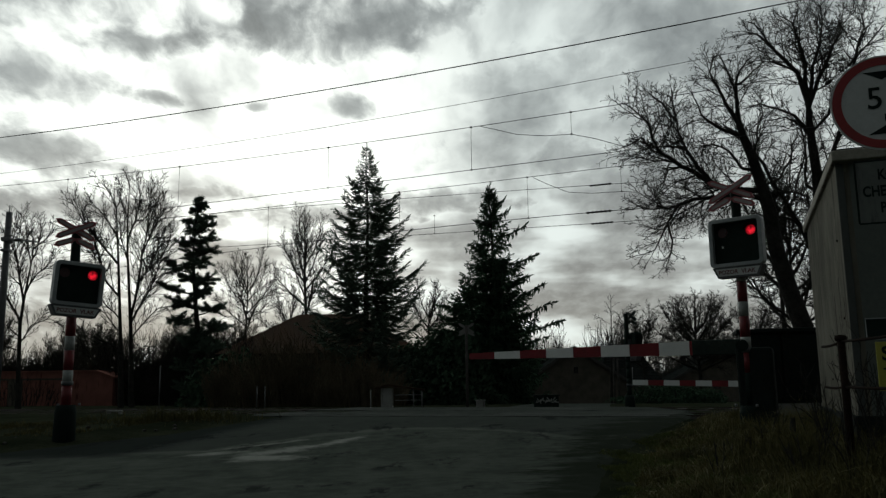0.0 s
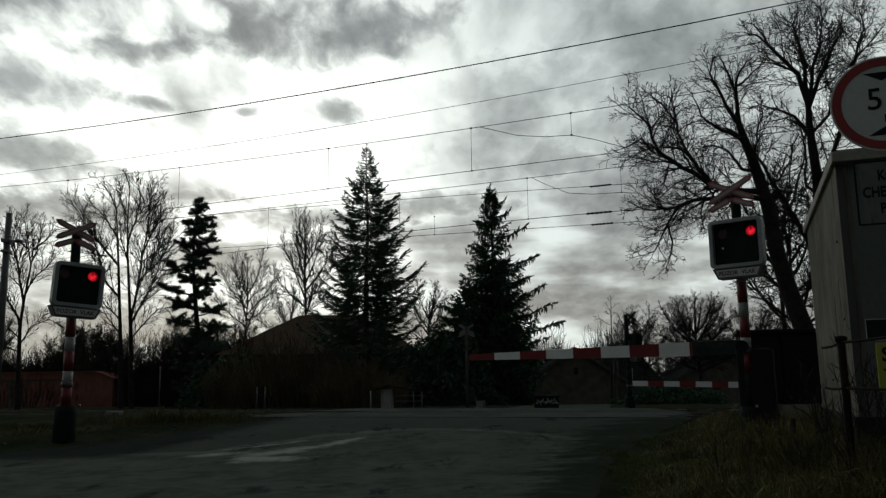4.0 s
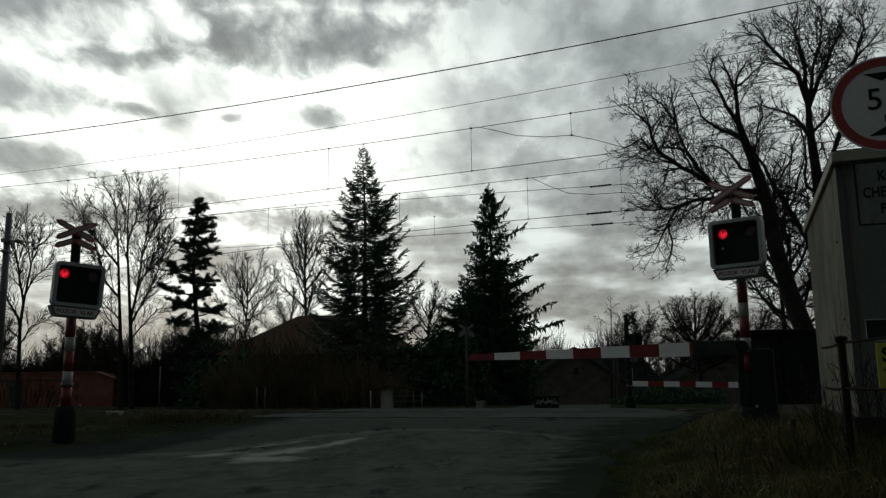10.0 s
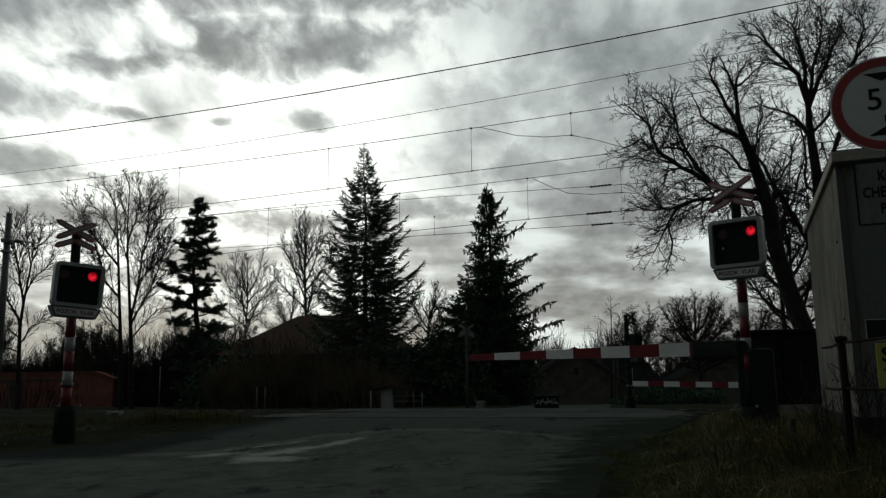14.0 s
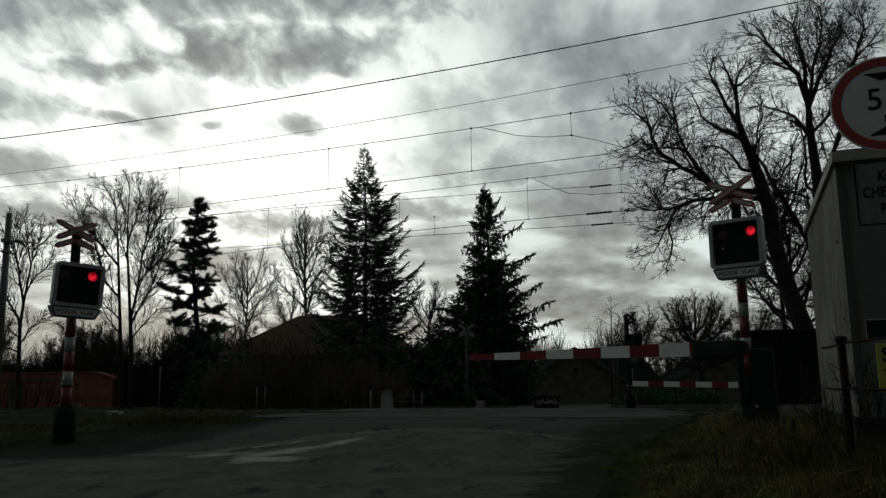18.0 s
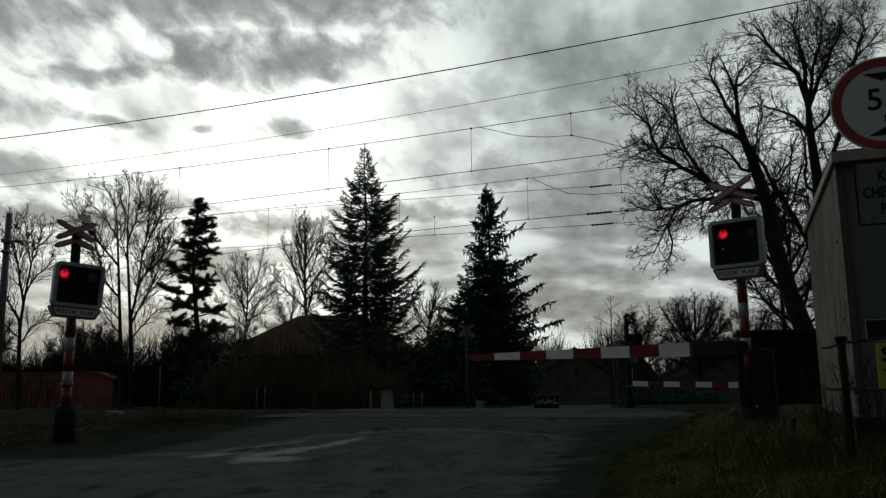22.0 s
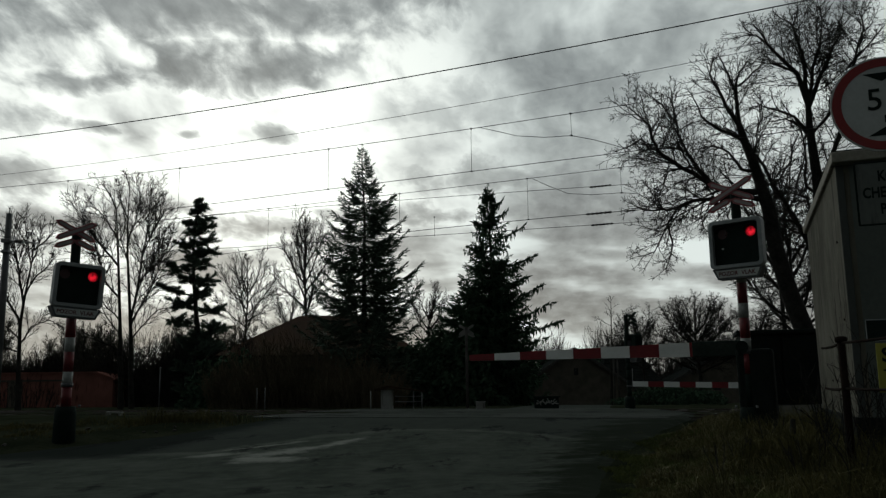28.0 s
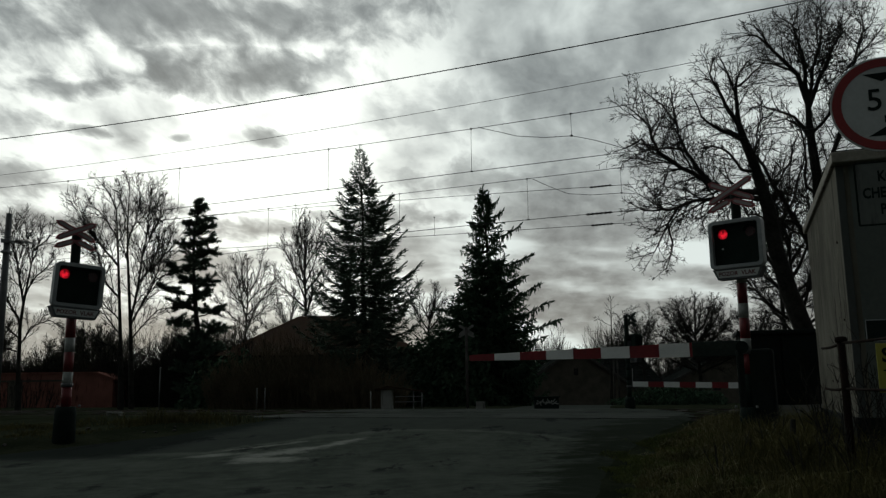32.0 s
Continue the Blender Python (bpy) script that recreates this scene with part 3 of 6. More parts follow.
def rim_shape(w, h, y0, y1, t, corner):
    """Rounded rectangular ring."""
    def loop(hw, hh, c):
        out = []
        for qx, qz, a0 in ((1, 1, 0), (-1, 1, 90), (-1, -1, 180), (1, -1, 270)):
            for i in range(6):
                a = radians(a0 + 18 * i)
                out.append((qx * (hw - c) + c * math.cos(a), qz * (hh - c) + c * math.sin(a)))
        return out
    o, i_ = loop(w / 2, h / 2, corner), loop(w / 2 - t, h / 2 - t, max(0.01, corner - t * 0.6))
    n = len(o)
    vs = [(x, y0 + 0.006, z) for x, z in o] + [(x * 0.985, y0, z * 0.985) for x, z in o] + [(x, y0, z) for x, z in i_] + [(x, y1, z) for x, z in i_] + [(x, y1, z) for x, z in o]
    fs = []
    for k in range(5):
        for j in range(n):
            a, b = k * n + j, k * n + (j + 1) % n
            c, d = ((k + 1) % 5) * n + (j + 1) % n, ((k + 1) % 5) * n + j
            fs.append((a, b, c, d))
    return Shape().add(vs, fs, False)


def arm_outline(l, w):
    return ((-l / 2, 0), (-l / 2 + w * 0.7, w / 2), (l / 2 - w * 0.7, w / 2), (l / 2, 0), (l / 2 - w * 0.7, -w / 2), (-l / 2 + w * 0.7, -w / 2))


def crossbuck(th, z, l=0.70, w=0.088, border=None, tilt=26, aside=0.0):
    """Two crossed arms over a roof-shaped pair, red-edged."""
    for a, dy in ((tilt, -0.012), (-tilt, -0.034)):
        arm = part("crossbuck_arm", Shape().prism(arm_outline(l, w), dy - 0.02, dy), border or PALE_RED, th, "pointed arm with a dull border", pose(aside, -0.1, z, 0, a))
        part("arm_face", Shape().prism(arm_outline(l - 0.10, w - 0.045), dy - 0.024, dy - 0.02), CROSS_FACE, arm)
    for sgn in (-1, 1):
        m = pose(aside + sgn * l * 0.225, -0.1, z - 0.205, 0, (tilt - 4) * sgn)
        arm = part("crossbuck_arm", Shape().prism(arm_outline(l * 0.52, w), -0.032 + sgn * 0.006, -0.012 + sgn * 0.006), border or PALE_RED, th, "pointed arm with a dull border", m)
        part("arm_face", Shape().prism(arm_outline(l * 0.52 - 0.10, w - 0.045), -0.036 + sgn * 0.006, -0.032 + sgn * 0.006), CROSS_FACE, arm)


LAMPS = []


def signal(m, board_z, top_z, label, base=0.5, size=1.0, banded=True, roll=0.0, dark_top=False, sleeve=0.0, aside=0.0, cross_aside=0.0, arm=0.70):
    dull = BLACK
    th = thing("crossing_signal", m, label, "crossing signal", "flashing signals of the level crossing")
    # banded post
    bands = [base]
    while bands[-1] < board_z - 0.45:
        bands.append(min(bands[-1] + (0.215 if len(bands) % 2 == 0 else 0.30), board_z - 0.45))
    if dark_top:
        bands.pop()
    for i, (a, b) in enumerate(zip(bands, bands[1:])):
        red = i % 2 == 0
        part("post_band", Shape().tube([(0, 0.05, a), (0, 0.05, b)], 0.072, 20), (POST_RED if red else POST_WHITE) if banded else BLACK, th, "painted band")
    part("upper_post", Shape().tube([(0, 0.05, bands[-1]), (0, 0.05, top_z + 0.06)], 0.07, 20), dull, th, "dark grey steel post")
    part("post_cap", Shape().tube([(0, 0.05, top_z + 0.06), (0, 0.05, top_z + 0.075), (0, 0.05, top_z + 0.085)], (0.085, 0.085, 0.03), 20), dull, th)
    part("collar", Shape().tube([(0, 0.05, base + 0.29), (0, 0.05, base + 0.35)], 0.085, 20), HOUSING, th, "dark clamp ring")
    low = base - sleeve
    # this stretch is coloured black in place of bands hidden in the dark
    if sleeve:
        part("lower_post", Shape().tube([(0, 0.05, low), (0, 0.05, base)], 0.074, 20), BLACK, th, "lower post coloured black, its bands lost in the dark")
    foot = Shape().tube([(0, 0.05, -0.3), (0, 0.05, low - 0.1), (0, 0.05, low)], (0.165, 0.155, 0.14), 16)
    part("foot", foot, BLACK, th, "black base sleeve")
    for sx in (-1, 1):
        part("anchor_bolt", Shape().tube([(sx * 0.15, -0.1, low - 0.01), (sx * 0.15, -0.1, low + 0.025)], 0.02, 8), STEEL, th)
    crossbuck(th, top_z, arm, border=None if banded else BLACK, aside=cross_aside)
    # lamp board
    w, h = 0.78 * size, 0.72 * size
    board = part("lamp_board", rim_shape(w, h, -0.16, -0.02, 0.055, 0.07), FRAME_GREY if banded else BLACK, th, "light grey rounded metal frame", pose(aside, -0.1, board_z, 0, roll))
    holes = [(-0.205, 0.165), (0.205, 0.165), (0.0, -0.16)]
    fr = Shape()
    plate_with_holes(fr, w - 0.10, h - 0.10, -0.075, holes[:2], 0.076, 0.105)
    part("front_plate", fr, BLACK, board, "matt black front plate")
    part("back_cover", Shape().box(0, 0.02, 0, w - 0.06, 0.08, h - 0.06, bevel=0.03), HOUSING if banded else BLACK, board)
    part("clear_lens", disc(0.075, 24, -0.079, -0.074, 0.0, -0.16), BLACK, board, "unlit dark lens")
    for cx, cz in holes[:2]:
        ls = Shape()
        rings = ((0.105, -0.030), (0.10, -0.034), (0.07, -0.042), (0.035, -0.046), (0.005, -0.047))
        n = 24
        vs = [(r * math.cos(2 * math.pi * j / n), y, r * math.sin(2 * math.pi * j / n)) for r, y in rings for j in range(n)]
        fs = [(k * n + j, k * n + (j + 1) % n, (k + 1) * n + (j + 1) % n, (k + 1) * n + j) for k in range(4) for j in range(n)]
        fs.append(tuple(4 * n + j for j in range(n)))
        part("lamp_lens", ls.add(vs, fs, True), LENS, board, "glowing red lens", pose(cx, 0, cz))
        hood = Shape()
        vs, fs = [], []
        for k, (y, r) in enumerate(((-0.076, 0.094), (-0.15, 0.10))):
            for j in range(17):
                a = radians(10 + 10 * j)
                vs.append((cx + r * math.cos(a), y if k == 0 else y + 0.05 * (1 - math.sin(a)), cz + r * math.sin(a)))
        for j in range(16):
            fs.append((j, j + 1, 17 + j + 1, 17 + j))
        hood_ob = part("lamp_hood", hood.add(vs, fs, True), BLACK, board)
        md = hood_ob.modifiers.new("thick", "SOLIDIFY")
        md.thickness = 0.004
        # added disc slides over the ever-glowing lens so the lamp seems to switch off
        sh = part("shutter", disc(0.098, 28, -0.066, -0.060), DARK_LENS, board, "added dark disc that stands for the unlit lens", pose(cx, 0, cz))
        LAMPS.append((sh, cx, cz))
    # tapered name panel below
    z0 = -h / 2
    pn = Shape().prism(((-0.37, z0), (0.37, z0), (0.295, z0 - 0.155), (-0.295, z0 - 0.155)), -0.235, -0.06)
    panel = part("name_panel", pn, HOUSING, th, "tapered grey panel below the lamps", pose(aside, 0, board_z, 0, roll))
    part("panel_face", Shape().prism(((-0.325, z0 - 0.022), (0.325, z0 - 0.022), (0.275, z0 - 0.13), (-0.275, z0 - 0.13)), -0.241, -0.235), DULL_WHITE, panel)
    letters("lettering", "POZOR", 0.084, LETTER_RED, panel, pose(-0.135, -0.2435, z0 - 0.078) @ UPRIGHT, "red capital letters")
    letters("lettering", "VLAK", 0.084, LETTER_RED, panel, pose(0.16, -0.2435, z0 - 0.078) @ UPRIGHT, "red capital letters")
    part("bracket", Shape().box(0, 0, board_z, 0.16, 0.14, 0.3), HOUSING, th)
    return th


signal(pose(-6.58, 14.5, 0.28, 0, 0, 40) @ Matrix.Scale(1.16, 4), 2.24, 3.09, "crossing signal with red-white banded post, black lamp board and crossbuck", base=0.44, size=0.93, roll=3.0, dark_top=True, cross_aside=-0.065, arm=0.66)
near_signal = signal(pose(4.375, 12.0, 0.40, 0, 0, -40), 2.655, 3.47, "crossing signal with red-white banded post beside the barrier", base=0.77, sleeve=0.47, aside=0.06, arm=0.76)


# white disc stands for the light reflected in the clear lens
part("lens_glint", disc(0.016, 10, -0.19, -0.184, -0.15, 2.60), WHITE, near_signal, "small white disc painted as a glint of the clear lens")


def far_cross(m):
    th = thing("crossbuck_post", m, "grey post with a weathered railway crossbuck, seen from behind", "crossing sign")
    part("post", Shape().tube([(0, 0.05, -0.5), (0, 0.05, 3.05)], 0.055, 12), SLEEPER, th)
    crossbuck(th, 2.95, 0.72, 0.10, border=CONCRETE, tilt=32)
    return th


far_cross(pose(0.87, 32.0, 0.35, 0, 0, 178))
signal(pose(5.82, 26.0, 0.42, 0, 0, 108), 1.88, 2.76, "crossing signal beyond the rails, turned side-on", base=0.3, banded=False)


def barrier(m, length, thick0, thick1, first_red, count, stripe, label, counter, white):
    """Half barrier; local x runs from the drive along the arm at the arm's height, z = 0 on the ground."""
    th = thing("crossing_barrier", m, label, "barrier", "lowered crossing barriers")
    z = 1.1
    part("drive_housing", Shape().box(-0.15, 0.05, 0.52, 0.5, 0.45, 1.1, bevel=0.04), CABINET, th, "dark metal drive housing")
    part("pivot", Shape().tube([(0, -0.25, z), (0, 0.3, z)], 0.09, 14), BLACK, th)
    part("counterweight", Shape().box(counter / 2 - 0.01, 0, z, counter + 0.02, 0.09, thick0 * 0.98, bevel=0.012), ARM_GREY, th, "dark grey-green inner end of the arm")
    x0 = counter
    for i in range(count):
        x1 = length - stripe * (count - 1 - i)
        t0 = thick0 + (thick1 - thick0) * x0 / length
        t1 = thick0 + (thick1 - thick0) * x1 / length
        red = (count - 1 - i) % 2 == (0 if first_red else 1)
        sp = Shape()
        vs = [(x, y, z + sz * t / 2) for x, t in ((x0 + 0.001, t0), (x1 - 0.001, t1)) for y in (-0.03, 0.03) for sz in (-1, 1)]
        sp.add(vs, [(0, 1, 3, 2), (4, 6, 7, 5), (0, 4, 5, 1), (2, 3, 7, 6), (0, 2, 6, 4), (1, 5, 7, 3)])
        part("stripe", sp, RED if red else white, th, "red stripe" if red else "white stripe")
        x0 = x1
    for x in (length * 0.30, length * 0.62):
        part("clamp", Shape().box(x, -0.033, z, 0.02, 0.01, 0.14), STEEL, th)
    return th


barrier(pose(4.46, 12.25, 0.46, 0, 0.4, 154.9), 4.43, 0.235, 0.10, True, 9, 0.456, "lowered red and white striped half barrier over the road", 0.74, CLEAN_WHITE)
b2 = barrier(pose(8.75, 23.4, -0.09, 0, -1.5, 160.5), 3.42, 0.17, 0.15, False, 7, 0.445, "lowered red and white striped barrier beyond the rails", 0.40, CLEAN_WHITE)
part("tip_rod", Shape().tube([(3.42, 0, 1.0), (3.42, 0, 1.55)], 0.008, 6), STEEL, b2)

# ---------------------------------------------------------------- relay house, signs and fence by the road
RH = pose(3.955, 8.0, 0.55, 0, 0, -19.7)


def relay_house():
    th = thing("relay_house", RH, "small pale rendered relay house with stained walls and flat roof", "building")
    L, W, H = 3.8, 2.6, 2.62
    side = part("side_wall", Shape().box(0.06, L / 2, H / 2, 0.12, L, H), PLASTER, th, "pale render with dark stains and cracks")
    front = part("front_wall", Shape().box(W / 2 + 0.06, 0.058, H / 2, W - 0.12, 0.12, H), GREY_PANEL, th, "grey sheet-clad wall")
    part("corner_strip", Shape().box(0.035, -0.006, H / 2, 0.07, 0.012, H, bevel=0.003), CORNER, front, "blue-grey corner strip")
    part("back_wall", Shape().box(W / 2 + 0.06, L - 0.06, H / 2, W - 0.12, 0.12, H), PLASTER, th)
    part("far_wall", Shape().box(W - 0.06, L / 2, H / 2, 0.12, L - 0.24, H), PLASTER, th)
    part("plinth", Shape().box(W / 2, L / 2, -0.13, W + 0.06, L + 0.06, 0.54, bevel=0.01), CABINET, th, "near-black concrete plinth")
    roof = part("roof", Shape().box(W / 2, L / 2, H + 0.055, W + 0.08, L + 0.30, 0.11, bevel=0.012), ROOF_EDGE, th, "weathered flat roof slab with pale edge")
    part("roof_felt", Shape().box(W / 2, L / 2, H + 0.118, W + 0.04, L + 0.26, 0.012), BLACK, roof)
    for y, z in ((0.35, 1.9), (0.33, 1.1), (2.0, 0.5)):
        part("bolt", Shape().tube([(0.0, y, z), (-0.012, y, z)], 0.012, 8), RUST, side)
    for k in range(7):
        y = 0.10 + 0.17 * k + 0.08 * noise.noise((k, 3, 0))
        z0 = 0.15 + 0.5 * (k * 0.618 % 1.0) * 2
        pts = [(-0.001, y + 0.035 * noise.noise((k, j * 0.9, 1)), z0 + j * 0.09) for j in range(7)]
        part("crack", Shape().tube(pts, 0.003, 3), RUST, side)
    return th


relay_house()


def height_sign():
    th = thing("height_limit_sign", pose(3.475, 6.15, 0.55, 0, 0, -20), "round red-bordered height limit sign with black figures on a steel post", "road sign")
    part("post", Shape().tube([(0.12, 0.05, -0.2), (0.12, 0.05, 3.0)], 0.035, 14), STEEL, th, "galvanised steel post")
    z = 2.62
    face = part("sign_disc", disc(0.385, 56, -0.004, 0.012, 0, z), DULL_WHITE, th, "white sign plate")
    n = 56
    ring = Shape()
    vs = [(r * math.cos(2 * math.pi * j / n), y, z + r * math.sin(2 * math.pi * j / n)) for r, y in ((0.372, -0.004), (0.372, -0.008), (0.305, -0.008), (0.305, -0.004)) for j in range(n)]
    ring.add(vs, [(k * n + j, k * n + (j + 1) % n, (k + 1) * n + (j + 1) % n, (k + 1) * n + j) for k in range(3) for j in range(n)])
    part("red_border", ring, SIGN_RED, face, "red border ring")
    part("arrow_mark", Shape().prism(((-0.13, z + 0.255), (0.13, z + 0.255), (0.0, z + 0.185)), -0.008, -0.004), BLACK, face, "black downward triangle")
    part("arrow_mark", Shape().prism(((-0.13, z - 0.255), (0.13, z - 0.255), (0.0, z - 0.185)), -0.008, -0.004), BLACK, face, "black upward triangle")
    letters("figure", "5", 0.25, BLACK, face, pose(-0.065, -0.008, z + 0.03) @ UPRIGHT, "black figure five", 0.004)
    letters("unit", "m", 0.13, BLACK, face, pose(0.035, -0.008, z - 0.115) @ UPRIGHT, "black unit letter", 0.004)
    for dx in (-0.05, 0.2):
        part("clip", Shape().box(dx, 0.02, z, 0.05, 0.02, 0.03), STEEL, th)
    # text panel below
    pz = 1.91
    panel = part("text_panel", Shape().box(0.175, 0.0, pz, 0.87, 0.012, 0.50, bevel=0.004), SIGN_GREY, th, "grey-white additional panel with black edge")
    w, h = 0.864, 0.494
    for x, zz, sx, sz in ((0.175, pz + h / 2, w, 0.014), (0.175, pz - h / 2, w, 0.014), (0.175 - w / 2, pz, 0.014, h), (0.175 + w / 2, pz, 0.014, h)):
        part("edge_line", Shape().box(x, -0.008, zz, sx, 0.003, sz), BLACK, panel)
    for text, x, zz in (("KO", -0.045, 0.13), ("CHEM", -0.05, 0.0), ("PO", -0.05, -0.13)):
        letters("lettering", text, 0.115, BLACK, panel, pose(x - (0.05 if len(text) == 4 else -0.005), -0.008, pz + zz) @ UPRIGHT @ Matrix.Diagonal((0.74, 1, 1, 1)), "black capital letters")
    return th


height_sign()


def pipe_fence():
    th = thing("pipe_railing", pose(0, 0, 0), "rusty two-rail pipe railing in dead grass", "railing")
    posts = ((3.275, 6.8), (3.1, 5.1))
    for x, y in posts:
        z = land(x, y)
        p = part("post", Shape().tube([(x, y, z - 0.2), (x, y, 1.37)], 0.031, 12), RUST, th)
        part("post_cap", Shape().tube([(x, y, 1.345), (x, y, 1.372), (x, y, 1.39), (x, y, 1.396)], (0.045, 0.05, 0.042, 0.012), 12), RUST, p)
    ends = ((3.1, 5.1), (3.275, 6.8), (3.55, 7.75))
    for zz in (1.34, 0.97):
        for (xa, ya), (xb, yb) in zip(ends, ends[1:]):
            pts = [(xa + (xb - xa) * f, ya + (yb - ya) * f, zz - 0.012 * math.sin(math.pi * f)) for f in (0, 0.25, 0.5, 0.75, 1)]
            part("rail", Shape().tube(pts, 0.0115, 8), RUST, th)
    x, y = 3.50, 8.5
    st = thing("stake", pose(x, y, land(x, y)), "short dark wooden stake in dead grass", "stake")
    part("shaft", Shape().tube([(0, 0, -0.15), (0.02, 0, 0.3), (0.03, 0, 0.48)], (0.035, 0.033, 0.028), 8), BARK, st)
    return th


pipe_fence()


def fence_plates():
    m = pose(3.37, 6.3, 0.0, 0, 0, -20)
    a = thing("black_plate", m, "black plate with a pale rim on the railing", "sign")
    part("plate", Shape().box(0.02, 0, 1.41, 0.30, 0.012, 0.17, bevel=0.01), BLACK, a)
    for x, z, sx, sz in ((0.02, 1.49, 0.29, 0.008), (0.02, 1.33, 0.29, 0.008), (-0.122, 1.41, 0.008, 0.16), (0.162, 1.41, 0.008, 0.16)):
        part("rim_line", Shape().box(x, -0.008, z, sx, 0.004, sz), FRAME_GREY, a)
    part("stake", Shape().tube([(0.05, 0.03, 0.3), (0.05, 0.03, 1.45)], 0.02, 8), STEEL, a)
    b = thing("yellow_plate", m, "yellow warning plate with black lettering on a stake", "sign")
    part("plate", Shape().box(0.06, -0.002, 1.125, 0.26, 0.010, 0.37, bevel=0.008), YELLOW, b)
    letters("lettering", "S", 0.15, BLACK, b, pose(0.0, -0.009, 1.215) @ UPRIGHT, "black capital letter")
    part("text_bar", Shape().box(0.07, -0.008, 1.105, 0.2, 0.002, 0.012), BLACK, b)
    part("text_bar", Shape().box(0.08, -0.008, 1.03, 0.16, 0.002, 0.05), BLACK, b)
    part("stake", Shape().tube([(0.10, 0.03, 0.3), (0.10, 0.03, 1.3)], 0.018, 8), STEEL, b)


fence_plates()


def relay_cabinet(m, w, d, h, label):
    th = thing("trackside_cabinet", m, label, "cabinet")
    part("plinth", Shape().box(0, 0, 0.02, w + 0.02, d + 0.02, 0.34, bevel=0.01), CONCRETE, th, "pale concrete plinth")
    part("body", Shape().box(0, 0.01, h / 2 + 0.1, w, d, h - 0.2, bevel=0.01), CABINET, th)
    part("lid", Shape().box(0, 0, h + 0.03, w + 0.10, d + 0.12, 0.07, bevel=0.015), CABINET, th)
    for i in range(2):
        x = -w / 4 + i * w / 2
        dr = part("door", Shape().box(x, -d / 2 - 0.008, h / 2 + 0.12, w / 2 - 0.03, 0.03, h - 0.32, bevel=0.006), CABINET, th)
        part("handle", Shape().box(x + (0.18 if i == 0 else -0.18), -d / 2 - 0.035, h / 2 + 0.1, 0.025, 0.03, 0.12, bevel=0.005), CABINET, dr)
        for k in range(5):
            part("vent_slat", Shape().box(x, -d / 2 - 0.026, 0.4 + 0.04 * k, w / 2 - 0.2, 0.012, 0.014), CABINET, dr)
    return th


relay_cabinet(pose(5.55, 13.7, 0.5, 0, 0, -15), 1.25, 0.7, 1.33, "dark green trackside cabinet on a pale concrete plinth")


# ---------------------------------------------------------------- trees
def branch_path(rng, p, d, length, k, wander, lift):
    pts = [Vector(p)]
    d = Vector(d).normalized()
    for _ in range(k):
        d = (d + Vector((rng.uniform(-1, 1), rng.uniform(-1, 1), rng.uniform(-1, 1))) * wander + Vector((0, 0, lift))).normalized()
        pts.append(pts[-1] + d * (length / k))
    return pts


def along(pts, f):
    x = f * (len(pts) - 1)
    i = min(int(x), len(pts) - 2)
    return pts[i].lerp(pts[i + 1], x - i), (pts[i + 1] - pts[i]).normalized()


def sprout(rng, shape, pts, r0, r1, level, cfg):
    """Adds a limb along pts and its side branches, level by level: evenly spaced, shorter and thinner towards the tip."""
    k = len(pts)
    sides = (7, 5, 3, 3, 3)[min(level, 4)]
    shape.tube(pts, [r0 + (r1 - r0) * (i / (k - 1)) ** 0.8 for i in range(k)], sides, cap=False)
    if level >= cfg["levels"]:
        return
    length = sum((b - a).length for a, b in zip(pts, pts[1:]))
    n = max(2, int(length * (1 - cfg["from"]) / cfg["gap"][level] + rng.random()))
    turn = rng.uniform(0, 6.28)
    for i in range(n + 1):
        f = 1.0 if i == n else cfg["from"] + (1 - cfg["from"]) * (i + 0.8 * rng.random()) / n
        p, t = along(pts, f)
        turn += 2.4 + rng.uniform(-0.5, 0.5)
        side = Matrix.Rotation(turn, 3, t) @ t.orthogonal().normalized()
        ang = radians(rng.uniform(*cfg["angle"])) * (0.3 if i == n else 1.0)
        d = t * math.cos(ang) + side * math.sin(ang)
        d.z += cfg["up"]
        ln = max(cfg["min"], min(length * cfg["ratio"], cfg["most"] * 0.62 ** level)) * (1.12 - 0.62 * f) * rng.uniform(0.6, 1.25)
        if i == n:
            ln *= 0.45
        r = max(cfg["thin"], min((r0 + (r1 - r0) * f) * 0.6, 0.012 * ln + cfg["thin"]))
        seg = max(2, min(5, int(ln / cfg["knee"])))
        sprout(rng, shape, branch_path(rng, p, d, ln, seg, cfg["wander"], cfg["lift"]), r, cfg["thin"] * 0.75, level + 1, cfg)


def config(levels=3, gap=(0.3, 0.24, 0.2), ratio=0.45, most=2.0, angle=(28, 62), up=0.15, lift=0.06, wander=0.22, thin=0.008, start=0.18, least=0.25, knee=0.18):
    return {"levels": levels, "gap": gap, "ratio": ratio, "most": most, "angle": angle, "up": up, "lift": lift, "wander": wander, "thin": thin, "from": start, "min": least, "knee": knee}


